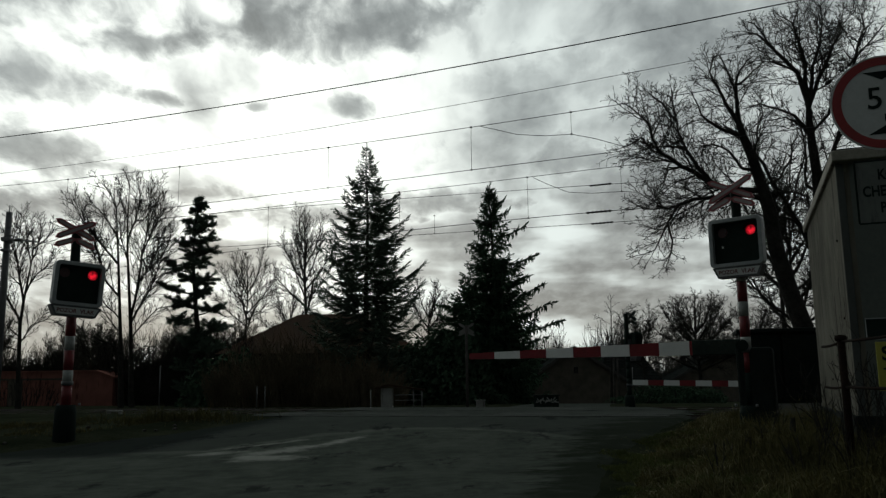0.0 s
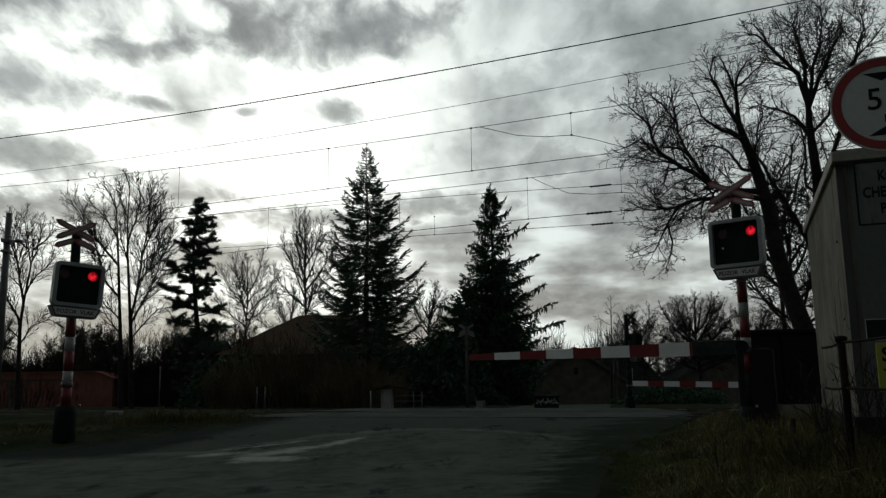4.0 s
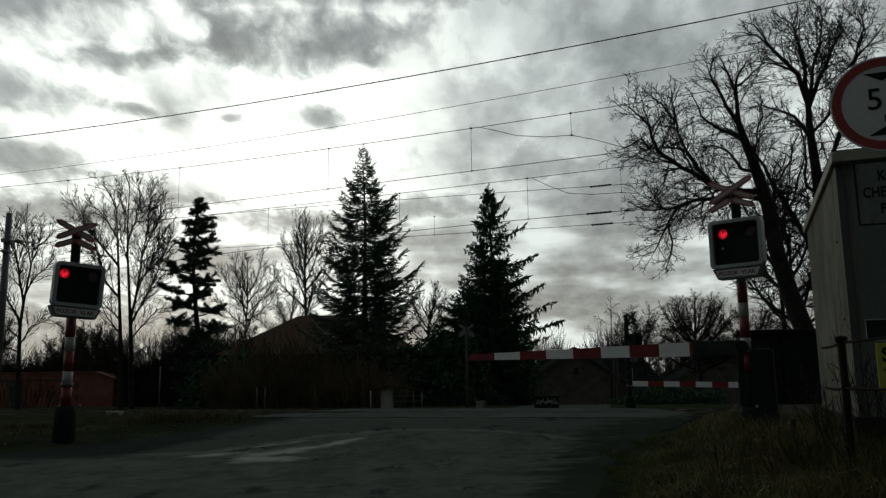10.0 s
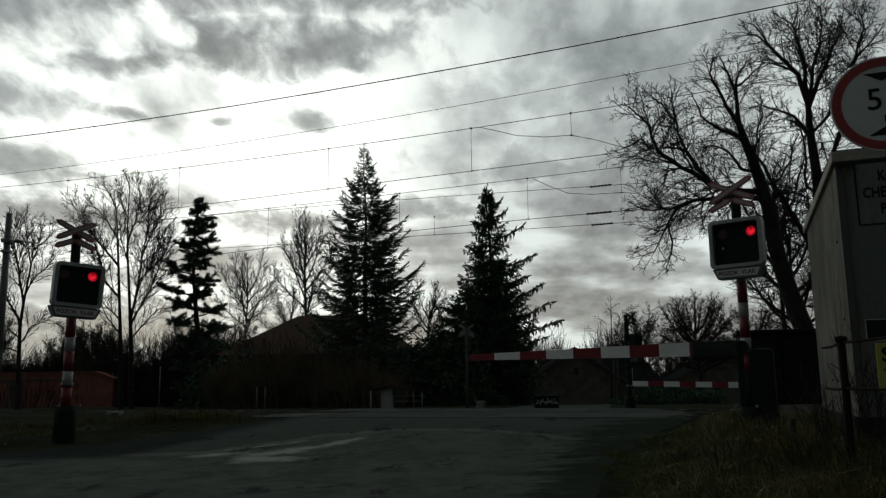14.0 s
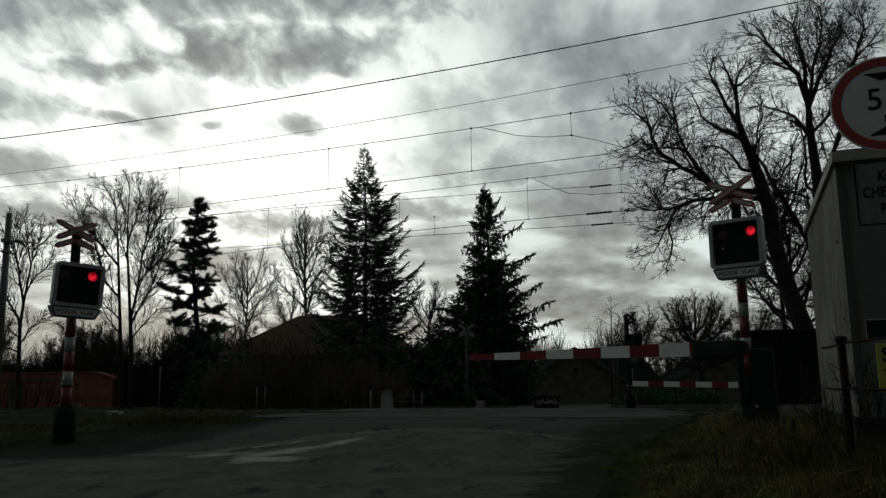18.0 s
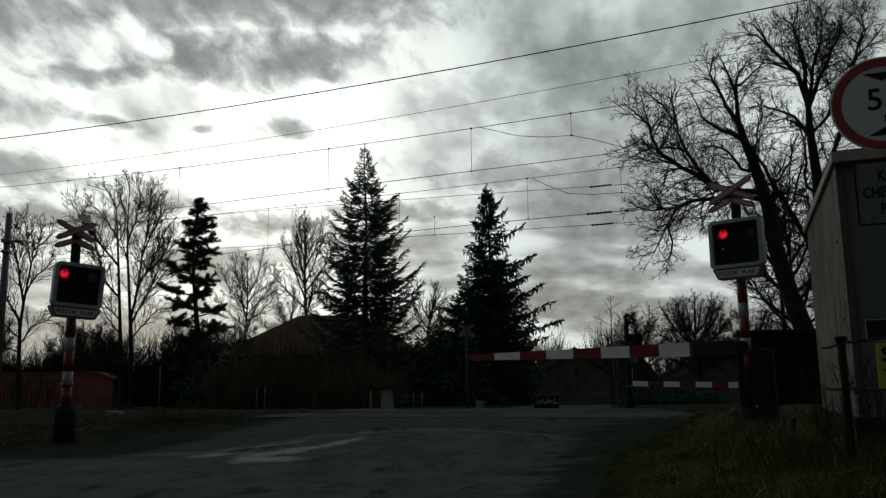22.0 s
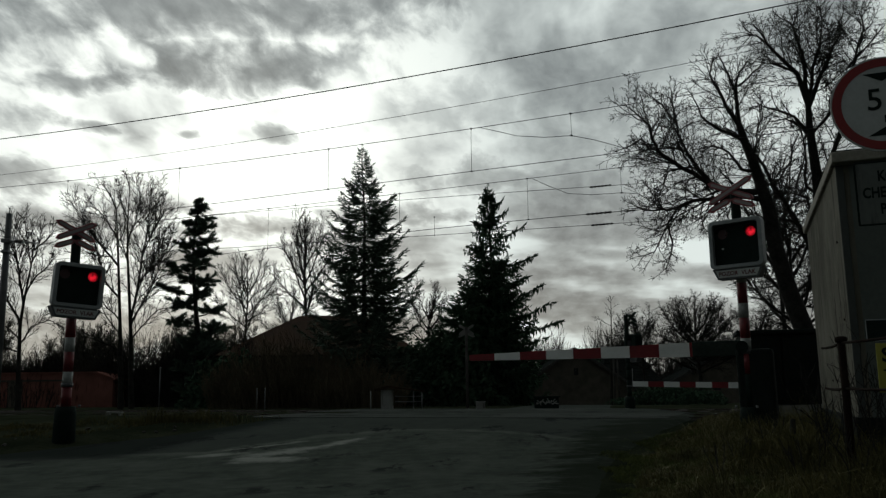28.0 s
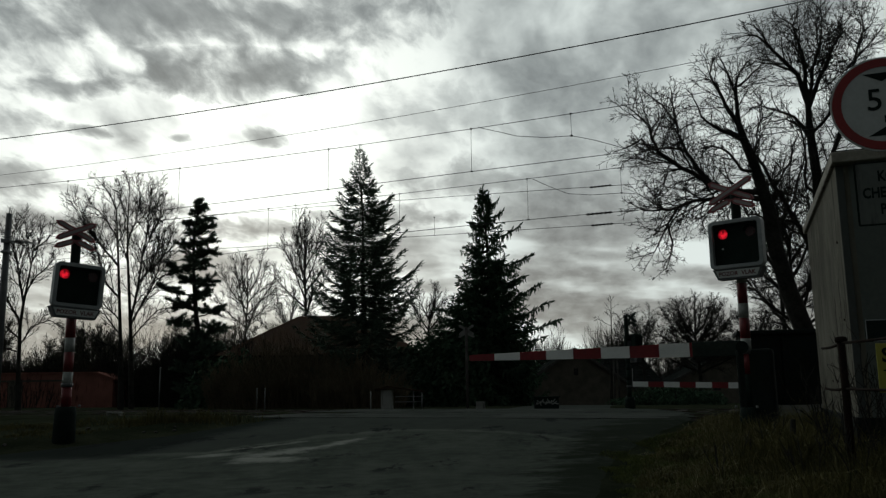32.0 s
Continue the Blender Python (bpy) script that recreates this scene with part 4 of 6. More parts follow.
def bare_tree(seed, x, y, trunk, r0, limbs, cfg, label, bark=None, name="bare_tree", group=""):
    """trunk: polyline of (dx, dy, z) from the foot; limbs: (fraction along the trunk, turn, rise, length)."""
    rng = random.Random(seed)
    base = land(x, y) - 0.15
    th = thing(name, pose(x, y, base), label, "tree", group)
    pts = [Vector(p) for p in trunk]
    k = len(pts)
    tr = Shape()
    rad = [r0 * (1 - 0.82 * (i / (k - 1)) ** 0.9) for i in range(k)]
    rad[0] *= 1.35
    tr.tube(pts, rad, 10, cap=False)
    part("trunk", tr, bark or BARK, th)
    crown = Shape()
    for f, turn, rise, ln in limbs:
        p, t = along(pts, f)
        a, e = radians(turn), radians(rise)
        d = Vector((math.sin(a) * math.cos(e), math.cos(a) * math.cos(e), math.sin(e)))
        r = max(0.02, r0 * (1 - 0.8 * f) * rng.uniform(0.45, 0.6))
        sprout(rng, crown, branch_path(rng, p, d, ln, 6, cfg["wander"] * 0.7, cfg["lift"]), r, r * 0.25, 0, cfg)
    sprout(rng, crown, [along(pts, 0.8)[0], along(pts, 0.9)[0], pts[-1]], rad[-2], rad[-1], 0, cfg)
    part("crown", crown, bark if bark is BARK else BARK, th, "bare branches and twigs")
    return th


def auto_limbs(seed, n, f0, f1, rise, length, taper=0.6):
    rng = random.Random(seed)
    out = []
    for i in range(n):
        f = f0 + (f1 - f0) * (i + rng.random() * 0.6) / n
        out.append((f, i * 137.5 + rng.uniform(-25, 25), rng.uniform(*rise), length * (1 - taper * (f - f0) / max(0.01, 1 - f0)) * rng.uniform(0.8, 1.2)))
    return out


class GuidedTree:
    """A tree whose main limbs follow given lines (dx, dy, z) and spring from the trunk or from an earlier limb."""

    def __init__(self, seed, x, y, trunk, r0, cfg, label, bark=None, group=""):
        self.rng = random.Random(seed)
        self.cfg = cfg
        self.th = thing("bare_tree", pose(x, y, land(x, y) - 0.15), label, "tree", group)
        self.bark = bark or BARK
        pts = [Vector(p) for p in trunk]
        k = len(pts)
        taper = 0.70 if r0 > 0.18 else 0.86
        rad = [r0 * (1 - taper * (i / (k - 1)) ** 0.8) for i in range(k)]
        rad[0] *= 1.3
        self.nodes = [a.lerp(b, j / 6) for a, b in zip(pts, pts[1:]) for j in range(7)]
        part("trunk", Shape().tube(pts, rad, 12, cap=False), self.bark, self.th)
        self.crown = Shape()

    def limb(self, ra, rb, *line):
        rng = self.rng
        g = [Vector(p) for p in line]
        root = min(self.nodes, key=lambda q: (q.x - g[0].x) ** 2 + (q.z - g[0].z) ** 2 + 0.05 * (q.y - g[0].y) ** 2)
        g[0] = root
        fine = []
        for a, b in zip(g, g[1:]):
            fine += [a, a.lerp(b, 0.5) + Vector((rng.uniform(-1, 1), rng.uniform(-1, 1), rng.uniform(-1, 1))) * 0.05 * min(1.0, (b - a).length)]
        fine.append(g[-1])
        self.nodes += fine
        sprout(rng, self.crown, fine, ra, rb, 0, self.cfg)
        return self

    def finish(self):
        part("crown", self.crown, self.bark, self.th, "bare crooked branches and twigs")
        return self.th


def conifer(seed, x, y, top, profile, droop, label, name="spruce_tree", needle=None, trunk_r=0.22, lift_tip=0.25, hang=0.0, step=0.42, lop=(), fill=1.0, low=0.06, fine=1.0, boughs=(), solid=0.0):
    """profile: (fraction of height, half-width) rows; droop: how far limbs fall; hang: length of hanging twigs."""
    rng = random.Random(seed)
    base = land(x, y) - 0.15
    h = top - base
    th = thing(name, pose(x, y, base), label, "tree", "conifers behind the rails")
    tr = Shape()
    pts = [(0.08 * math.sin(i * 1.3) * (i / 9), 0, h * i / 9) for i in range(10)]
    tr.tube(pts, [max(0.015, trunk_r * (1 - 0.97 * i / 9)) for i in range(10)], 9, cap=False)
    part("trunk", tr, BARK, th)
    limbs, leaves = Shape(), Shape()

    def spray(p, d, ln, wd):
        wd *= fine
        d = d.normalized()
        s = d.cross(Vector((rng.uniform(-1, 1), rng.uniform(-1, 1), rng.uniform(-1, 1))))
        s = s.normalized() * wd if s.length > 1e-4 else Vector((wd, 0, 0))
        m = p + d * ln * 0.45
        e = p + d * ln
        leaves.add((p, m + s, e, m - s), ((0, 1, 2, 3),))

    z = h * low
    turn = 0.0
    while z < h * 0.985:
        f = z / h
        half = lerp_table(f, profile)
        n = 6 if f < 0.85 else 4
        for i in range(n):
            turn += 360 / n + rng.uniform(-22, 22)
            a = radians(turn)
            ln = half * rng.uniform(0.62, 1.12)
            for side, f0, f1, extra in lop:
                if f0 < f < f1 and math.sin(a) * side > 0.55:
                    ln *= extra
            if rng.random() > (fill if f > solid else 0.98):
                continue
            out = Vector((math.sin(a), math.cos(a), 0))
            k = max(4, int(ln / 0.4))
            path = []
            for j in range(k + 1):
                q = j / k
                path.append(Vector((0, 0, z)) + out * ln * q + Vector((0, 0, ln * (-droop * q + lift_tip * q * q * q) + (0.25 * ln * (f - 0.5)) * q)))
            limbs.tube(path, [max(0.008, 0.035 * (ln / 3 + 0.2) * (1 - 0.85 * j / k)) for j in range(k + 1)], 3, cap=False)
            m = max(5, int(ln / (0.13 * fine)))
            for j in range(m):
                q = 0.12 + 0.88 * (j + rng.random()) / m
                p, t = along(path, min(1.0, q))
                wing = (1.0 - q * 0.72) * min(1.0, ln * 0.42) + 0.16
                sd = t.cross(Vector((0, 0, 1)))
                for sg in (-1, 1):
                    d = t * rng.uniform(0.5, 0.9) + sd * sg * rng.uniform(0.5, 1.0) + Vector((0, 0, rng.uniform(-0.45, 0.2) - hang * 0.5))
                    w2 = wing * rng.uniform(0.6, 1.2)
                    spray(p, d, w2, 0.032 + 0.04 * w2)
                    spray(p + d.normalized() * w2 * 0.45, d + sd * rng.uniform(-0.6, 0.6) + Vector((0, 0, rng.uniform(-0.4, 0.3))), w2 * 0.6, 0.045)
                if hang and rng.random() < 0.8:
                    spray(p, Vector((rng.uniform(-0.25, 0.25), rng.uniform(-0.25, 0.25), -1)), hang * rng.uniform(0.4, 1.2), 0.05)
                spray(p, t + Vector((rng.uniform(-.4, .4), rng.uniform(-.4, .4), rng.uniform(-0.1, 0.5))), 0.3, 0.045)
        z += step * rng.uniform(0.75, 1.25) * (0.62 if f > 0.8 else 1.0)
    # single long boughs with hanging twigs: height, turn, reach, sag at the middle, rise of the tip
    for bz, turn, reach, sag, rise in boughs:
        out = Vector((math.sin(radians(turn)), math.cos(radians(turn)), 0))
        path = [Vector((0, 0, bz)) + out * reach * q + Vector((0, 0, -sag * math.sin(math.pi * min(1, q * 1.15)) + rise * q * q)) for q in [j / 9 for j in range(10)]]
        limbs.tube(path, [0.05 * (1 - 0.085 * j) for j in range(10)], 4, cap=False)
        for j in range(int(reach / 0.028)):
            q = 0.1 + 0.9 * rng.random()
            p, t = along(path, q)
            spray(p, t + Vector((rng.uniform(-.6, .6), rng.uniform(-.6, .6), rng.uniform(-0.4, 0.5))), rng.uniform(0.2, 0.42), 0.05)
            if rng.random() < 0.55:
                spray(p, Vector((rng.uniform(-0.2, 0.2), rng.uniform(-0.2, 0.2), -1)), rng.uniform(0.15, 0.75) * (1.1 - 0.5 * q), 0.055)
    for j in range(10):
        spray(Vector((0, 0, h * (0.96 + 0.004 * j))), Vector((rng.uniform(-0.6, 0.6), rng.uniform(-0.6, 0.6), 0.8)), 0.25, 0.04)
    part("branch_frame", limbs, BARK, th)
    part("needles", leaves, needle or NEEDLE, th, "dark green needle sprays")
    return th


def pine(seed, x, y, top, pads, label):
    """pads: (height fraction, sideways reach, half-length) of foliage shelves."""
    rng = random.Random(seed)
    base = land(x, y) - 0.15
    h = top - base
    th = thing("pine_tree", pose(x, y, base), label, "tree", "conifers behind the rails")
    bend = [Vector((0.25 * math.sin(i * 0.8), 0, h * i / 8)) for i in range(9)]
    part("trunk", Shape().tube(bend, [0.24 * (1 - 0.9 * i / 8) for i in range(9)], 10, cap=False), BARK, th)
    limbs, leaves = Shape(), Shape()
    for f, reach, half in pads:
        root = along(bend, max(0.05, f - 0.03))[0]
        tip = along(bend, f)[0] + Vector((reach, rng.uniform(-0.8, 0.8), 0))
        limbs.tube([root, root.lerp(tip, 0.5) + Vector((0, 0, -0.1)), tip], (0.06, 0.04, 0.02), 5, cap=False)
        for _ in range(int(14 * half) + 6):
            a = rng.uniform(0, 2 * math.pi)
            start = root.lerp(tip, rng.uniform(0.45, 1.0))
            out = Vector((math.cos(a), math.sin(a) * 0.8, rng.uniform(-0.45, 0.55)))
            twig = branch_path(rng, start, out, half * rng.uniform(0.5, 1.1), 4, 0.16, 0.05)
            limbs.tube(twig, (0.016, 0.014, 0.011, 0.009, 0.006), 3, cap=False)
            for _j in range(int(34 * half) + 9):
                c, t = along(twig, rng.uniform(0.12, 1.0))
                for _k in range(5):
                    d = (t * 0.7 + Vector((rng.uniform(-1, 1), rng.uniform(-1, 1), rng.uniform(-0.55, 1.1)))).normalized()
                    w = d.orthogonal().normalized() * 0.02
                    leaves.add((c - w, c + w, c + d * rng.uniform(0.14, 0.30)), ((0, 1, 2),))
    part("branch_frame", limbs, BARK, th)
    part("needles", leaves, NEEDLE, th, "clumped dark needles")
    return th


def shrub(seed, x, y, w, d, h, count, material, label, name="shrub", thin=0.012):
    rng = random.Random(seed)
    base = land(x, y)
    th = thing(name, pose(x, y, base), label, "shrub")
    s = Shape()
    for k in range(count):
        if k and k % 60 == 0:
            part("stem_clump", s, material, th)
            s = Shape()
        a = 2 * math.pi * ((k // 60) + rng.random()) / math.ceil(count / 60)
        q = math.sqrt(rng.random())
        p = Vector((math.cos(a) * q * w * 0.5, math.sin(a) * q * d * 0.5, -0.1))
        hh = h * (1 - 0.55 * q * q) * rng.uniform(0.6, 1.1)
        dirn = Vector((math.cos(a) * 0.35 * q, math.sin(a) * 0.2 * q, 1))
        pts = branch_path(rng, p, dirn, hh, 5, 0.16, 0.02)
        s.tube(pts, [thin * 1.6 * (1 - 0.12 * i) for i in range(6)], 3, cap=False)
        for _k in range(6):
            b, t = along(pts, rng.uniform(0.3, 1.0))
            dd = t + Vector((rng.uniform(-1, 1), rng.uniform(-1, 1), rng.uniform(-0.2, 0.8))) * 0.8
            s.tube(branch_path(rng, b, dd, hh * rng.uniform(0.15, 0.32), 3, 0.25, 0.0), (thin, thin * 0.9, thin * 0.8, thin * 0.6), 3, cap=False)
    part("stem_clump", s, material, th)
    return th


def hedge(seed, x, y, w, d, h, count, label, name="evergreen_bush", leaf=1.0):
    rng = random.Random(seed)
    th = thing(name, pose(x, y, land(x, y)), label, "shrub")
    core = Shape()
    for _ in range(14):
        p = Vector((rng.uniform(-w, w) * 0.3, rng.uniform(-d, d) * 0.3, -0.1))
        core.tube(branch_path(rng, p, Vector((rng.uniform(-.4, .4), rng.uniform(-.3, .3), 1)), h * 0.75, 4, 0.2, 0.0), (0.05, 0.04, 0.03, 0.02, 0.012), 5, cap=False)
    part("stems", core, BARK, th)
    s = Shape()
    for _ in range(count):
        a, e = rng.uniform(0, 2 * math.pi), math.asin(rng.random())
        q = rng.random() ** 0.35
        lump = 0.8 + 0.35 * noise.noise((math.cos(a) * 2 + seed, math.sin(a) * 2, e * 2))
        c = Vector((math.cos(a) * math.cos(e) * w * 0.5 * q * lump, math.sin(a) * math.cos(e) * d * 0.5 * q * lump, math.sin(e) * h * q * lump))
        n = Vector((rng.uniform(-1, 1), rng.uniform(-1, 1), rng.uniform(-1, 1))).normalized()
        u = n.orthogonal().normalized() * rng.uniform(0.08, 0.22) * leaf
        v = n.cross(u) * rng.uniform(0.4, 0.9)
        s.add((c - u, c - v * 0.6, c + u, c + v), ((0, 1, 2, 3),))
    part("foliage", s, NEEDLE2, th, "dense dark foliage")
    return th


# large bare trees by the crossing
big = config(3, (0.115, 0.086, 0.072), 0.46, 1.25, (26, 62), 0.05, 0.0, 0.30, 0.0050, 0.09, 0.13, 0.11)
tree = GuidedTree(11, 7.59, 17.0, ((0, 0, 0), (-0.12, 0, 1.8), (-0.37, 0, 2.62), (-0.59, 0, 3.58), (-0.67, 0, 4.43), (-0.8, 0, 4.99), (-0.94, 0, 5.55), (-1.07, 0, 5.93), (-1.16, 0, 6.29)), 0.235,
                  big, "tall bare broadleaf tree with dark crooked limbs beside the crossing")
tree.limb(0.055, 0.012, (-1.17, 0, 6.25), (-1.18, 0, 6.7), (-1.17, 0, 7.21), (-1.01, 0.1, 7.57), (-0.84, 0.1, 7.79))
tree.limb(0.06, 0.012, (-1.07, 0, 5.93), (-1.37, 0, 6.11), (-1.69, 0.1, 6.33), (-1.94, 0.1, 6.55), (-2.04, 0.2, 6.97))
tree.limb(0.055, 0.012, (-1.17, 0, 6.38), (-1.38, 0.1, 6.76), (-1.53, 0.1, 7.15), (-1.65, 0.2, 7.56), (-1.55, 0.2, 7.95))
tree.limb(0.035, 0.01, (-1.18, 0, 6.95), (-1.25, 0.1, 7.38), (-1.31, 0.2, 7.71), (-1.35, 0.3, 7.95))
tree.limb(0.03, 0.01, (-1.18, 0, 7.08), (-0.91, 0, 7.34), (-0.57, 0.1, 7.66), (-0.46, 0.1, 7.89))
tree.limb(0.075, 0.012, (-0.82, 0, 4.74), (-1.33, 0.1, 4.86), (-1.75, 0.2, 4.99), (-2.01, 0.3, 5.4), (-2.25, 0.3, 5.81), (-2.37, 0.4, 6.25), (-2.4, 0.5, 6.76), (-2.4, 0.6, 7.32))
tree.limb(0.06, 0.012, (-1.86, 0, 4.97), (-2.27, -0.1, 5.23), (-2.71, -0.2, 5.46), (-3.02, -0.3, 5.64), (-3.17, -0.4, 5.9), (-3.22, -0.5, 6.15), (-3.47, -0.6, 6.33), (-3.7, -0.7, 6.48))
tree.limb(0.03, 0.009, (-2.47, 0, 5.42), (-2.76, 0, 5.29), (-2.87, 0, 4.95), (-2.99, 0, 4.77))
tree.limb(0.035, 0.009, (-2.33, 0, 5.7), (-2.6, 0.1, 5.83), (-2.88, 0.2, 5.86), (-3.23, 0.3, 5.82), (-3.55, 0.4, 5.64))
tree.limb(0.03, 0.009, (-3.05, 0, 5.96), (-3.29, 0, 6.02), (-3.52, 0.1, 5.89), (-3.73, 0.1, 5.81))
tree.limb(0.03, 0.009, (-2.55, 0, 6.52), (-2.77, 0.1, 6.82), (-2.94, 0.2, 7.02), (-3.06, 0.2, 7.12))
tree.limb(0.06, 0.014, (-0.72, 0, 4.66), (-1.41, -0.1, 4.7), (-1.92, -0.2, 4.62), (-2.28, -0.2, 4.6), (-2.68, -0.3, 4.44), (-2.91, -0.4, 4.35), (-3.14, -0.5, 4.4), (-3.26, -0.5, 4.55))
tree.limb(0.03, 0.008, (-2.69, 0, 4.46), (-2.83, 0, 4.14), (-2.99, 0, 3.83), (-3.14, 0, 3.55), (-3.54, 0, 3.44))
tree.limb(0.028, 0.008, (-2.81, 0, 4.19), (-2.78, -0.1, 3.74), (-2.85, -0.1, 3.41), (-2.98, -0.2, 3.15))
tree.limb(0.02, 0.007, (-2.1, 0, 4.66), (-2.12, 0, 4.33), (-2.08, 0, 4.02))
tree.limb(0.025, 0.007, (-3.04, 0, 4.5), (-3.31, 0, 4.44), (-3.64, 0, 4.62))
tree.limb(0.045, 0.01, (-0.85, 0, 5.3), (-1.22, -0.1, 5.28), (-1.5, -0.2, 5.63), (-1.86, -0.3, 5.75), (-2.16, -0.4, 5.67))
tree.limb(0.03, 0.009, (-0.91, 0, 5.43), (-0.84, -0.1, 5.9), (-0.79, -0.1, 6.25), (-0.72, -0.2, 6.43), (-0.74, -0.2, 6.94))
tree.limb(0.035, 0.01, (-0.82, 0, 4.87), (-0.38, 0, 5.07), (-0.15, -0.1, 5.45), (-0.1, -0.1, 5.79), (0.02, -0.2, 6.03))
tree.limb(0.03, 0.01, (-0.56, 0, 3.44), (-0.8, 0.1, 3.6), (-0.87, 0.2, 3.99), (-1.04, 0.2, 4.17))
tree.limb(0.03, 0.01, (-0.4, 0, 2.74), (-0.62, 0.1, 3.12), (-0.8, 0.1, 3.6), (-0.82, 0.2, 3.92))
tree.finish()
tree = GuidedTree(12, 8.79, 19.0, ((0, 0, 0), (0.11, 0, 3.35), (0.15, 0, 4.7), (0.16, 0, 5.66), (0.11, 0, 6.36), (0.09, 0, 7), (0.11, 0, 7.53)), 0.2,
                  big, "tall bare broadleaf tree with spreading upright limbs")
tree.limb(0.075, 0.012, (0.1, 0, 7.47), (-0.08, 0, 8.2), (-0.41, 0, 8.58), (-0.67, 0.1, 8.98), (-0.98, 0.1, 9.28), (-1.26, 0.1, 9.28))
tree.limb(0.065, 0.012, (0.11, 0, 7.62), (0.11, 0, 8.34), (0.07, 0.1, 8.97), (-0.04, 0.1, 9.52), (0.15, 0.2, 9.94))
tree.limb(0.065, 0.012, (0.12, 0, 7.33), (0.41, 0.1, 7.97), (0.65, 0.1, 8.43), (0.96, 0.2, 9.03), (1.23, 0.2, 9.4), (1.17, 0.3, 9.75))
tree.limb(0.055, 0.012, (0.13, 0, 7.53), (0.34, 0.1, 8.41), (0.61, 0.2, 9.03), (0.78, 0.3, 9.68), (0.82, 0.4, 10.15))
tree.limb(0.045, 0.012, (0.17, 0, 6.67), (0.44, 0, 7), (0.8, 0.1, 7.38), (1.03, 0.1, 7.81), (1.25, 0.2, 8.44))
tree.limb(0.07, 0.012, (0.22, 0, 5.39), (0.71, 0.1, 6.39), (1.14, 0.2, 7.56), (1.53, 0.3, 8.77), (1.82, 0.3, 9.51), (1.79, 0.4, 10.05))
tree.limb(0.03, 0.01, (1.32, 0, 8.5), (1.71, -0.1, 8.96), (2.04, -0.2, 9.35))
tree.limb(0.05, 0.01, (0.09, 0, 6.7), (-0.26, 0, 7.13), (-0.65, 0, 7.3), (-1.05, 0, 7.43), (-1.45, 0, 7.31))
tree.limb(0.04, 0.01, (0.14, 0, 6.62), (-0.04, 0.1, 6.88), (-0.39, 0.2, 7.15), (-0.8, 0.3, 7.1))
tree.limb(0.05, 0.012, (0.14, 0, 5.18), (-0.11, 0, 5.39), (-0.02, 0.1, 6.04), (-0.04, 0.1, 6.61), (-0.12, 0.1, 6.94))
tree.limb(0.085, 0.014, (0.09, 0, 3.08), (-0.15, 0.1, 4.11), (-0.45, 0.2, 4.78), (-0.68, 0.2, 5.28), (-0.97, 0.3, 6.01), (-1.2, 0.4, 6.47), (-1.44, 0.5, 6.83), (-1.71, 0.6, 7.06))
tree.limb(0.04, 0.012, (-0.17, 0, 4.02), (-0.41, -0.1, 4.41), (-0.7, -0.2, 4.56), (-1.03, -0.2, 4.6))
tree.limb(0.04, 0.012, (0.12, 0, 3.89), (-0.07, 0, 4.57), (-0.13, 0, 5.11), (-0.56, 0, 5.26), (-0.98, 0, 5.1))
tree.limb(0.035, 0.01, (-0.09, 0, 8.15), (-0.42, -0.1, 8.33), (-0.75, -0.1, 8.45), (-1.2, -0.2, 8.48))
tree.limb(0.03, 0.01, (-0.72, 0, 8.89), (-0.86, 0, 9.23), (-1.05, 0, 9.49), (-1.22, 0, 9.56))
tree.limb(0.025, 0.009, (-0.09, 0, 9.4), (-0.27, 0, 9.62), (-0.51, 0, 9.78))
tree.finish()

# birches and other bare trees beyond the rails
gnarled = config(3, (0.21, 0.17, 0.15), 0.5, 2.1, (20, 50), 0.12, 0.01, 0.15, 0.0102, 0.08, 0.3, 0.3)
tree = GuidedTree(21, -18.66, 48.0, ((0, 0, 0), (-0.24, 0, 4.14), (-0.37, 0, 5.79), (-0.56, 0, 8.14), (-0.74, 0, 10.19), (-0.9, 0, 11.91), (-1.12, 0, 12.79)), 0.14,
                  gnarled, "tall bare tree with fine twigs beside the pine")
tree.limb(0.053, 0.014, (-0.9, 0, 11.84), (-1.21, 0, 12.61), (-1.66, 0, 13.25), (-2.21, 0.1, 13.84))
tree.limb(0.053, 0.014, (-0.73, 0, 10.02), (-1.33, 0, 11.05), (-1.99, 0.1, 11.88), (-2.53, 0.1, 12.37))
tree.limb(0.075, 0.014, (-0.58, 0, 8.48), (-1.62, 0.1, 9.6), (-2.35, 0.1, 10.5), (-3.13, 0.2, 11.46), (-3.82, 0.2, 12.62))
tree.limb(0.075, 0.014, (-0.4, 0, 6.46), (-1.44, 0.1, 7.66), (-1.83, 0.2, 9.04), (-2.28, 0.3, 10.09), (-2.92, 0.4, 10.98))
tree.limb(0.053, 0.014, (-0.31, 0, 5.3), (-1.11, 0, 5.97), (-1.8, 0.1, 6.82), (-2.32, 0.1, 7.84))
tree.limb(0.045, 0.014, (-0.26, 0, 4.47), (-1.26, 0.1, 5.62), (-2.02, 0.2, 6))
tree.limb(0.053, 0.014, (-0.16, 0, 3.32), (-1.55, -0.1, 4.08), (-2.67, -0.2, 4.81))
tree.limb(0.045, 0.014, (-0.9, 0, 11.84), (-0.67, 0, 12.61), (-0.78, 0, 13.38))
tree.limb(0.038, 0.014, (-0.72, 0, 9.84), (-0.34, 0.1, 10.89), (-0.54, 0.2, 11.88))
tree.finish()
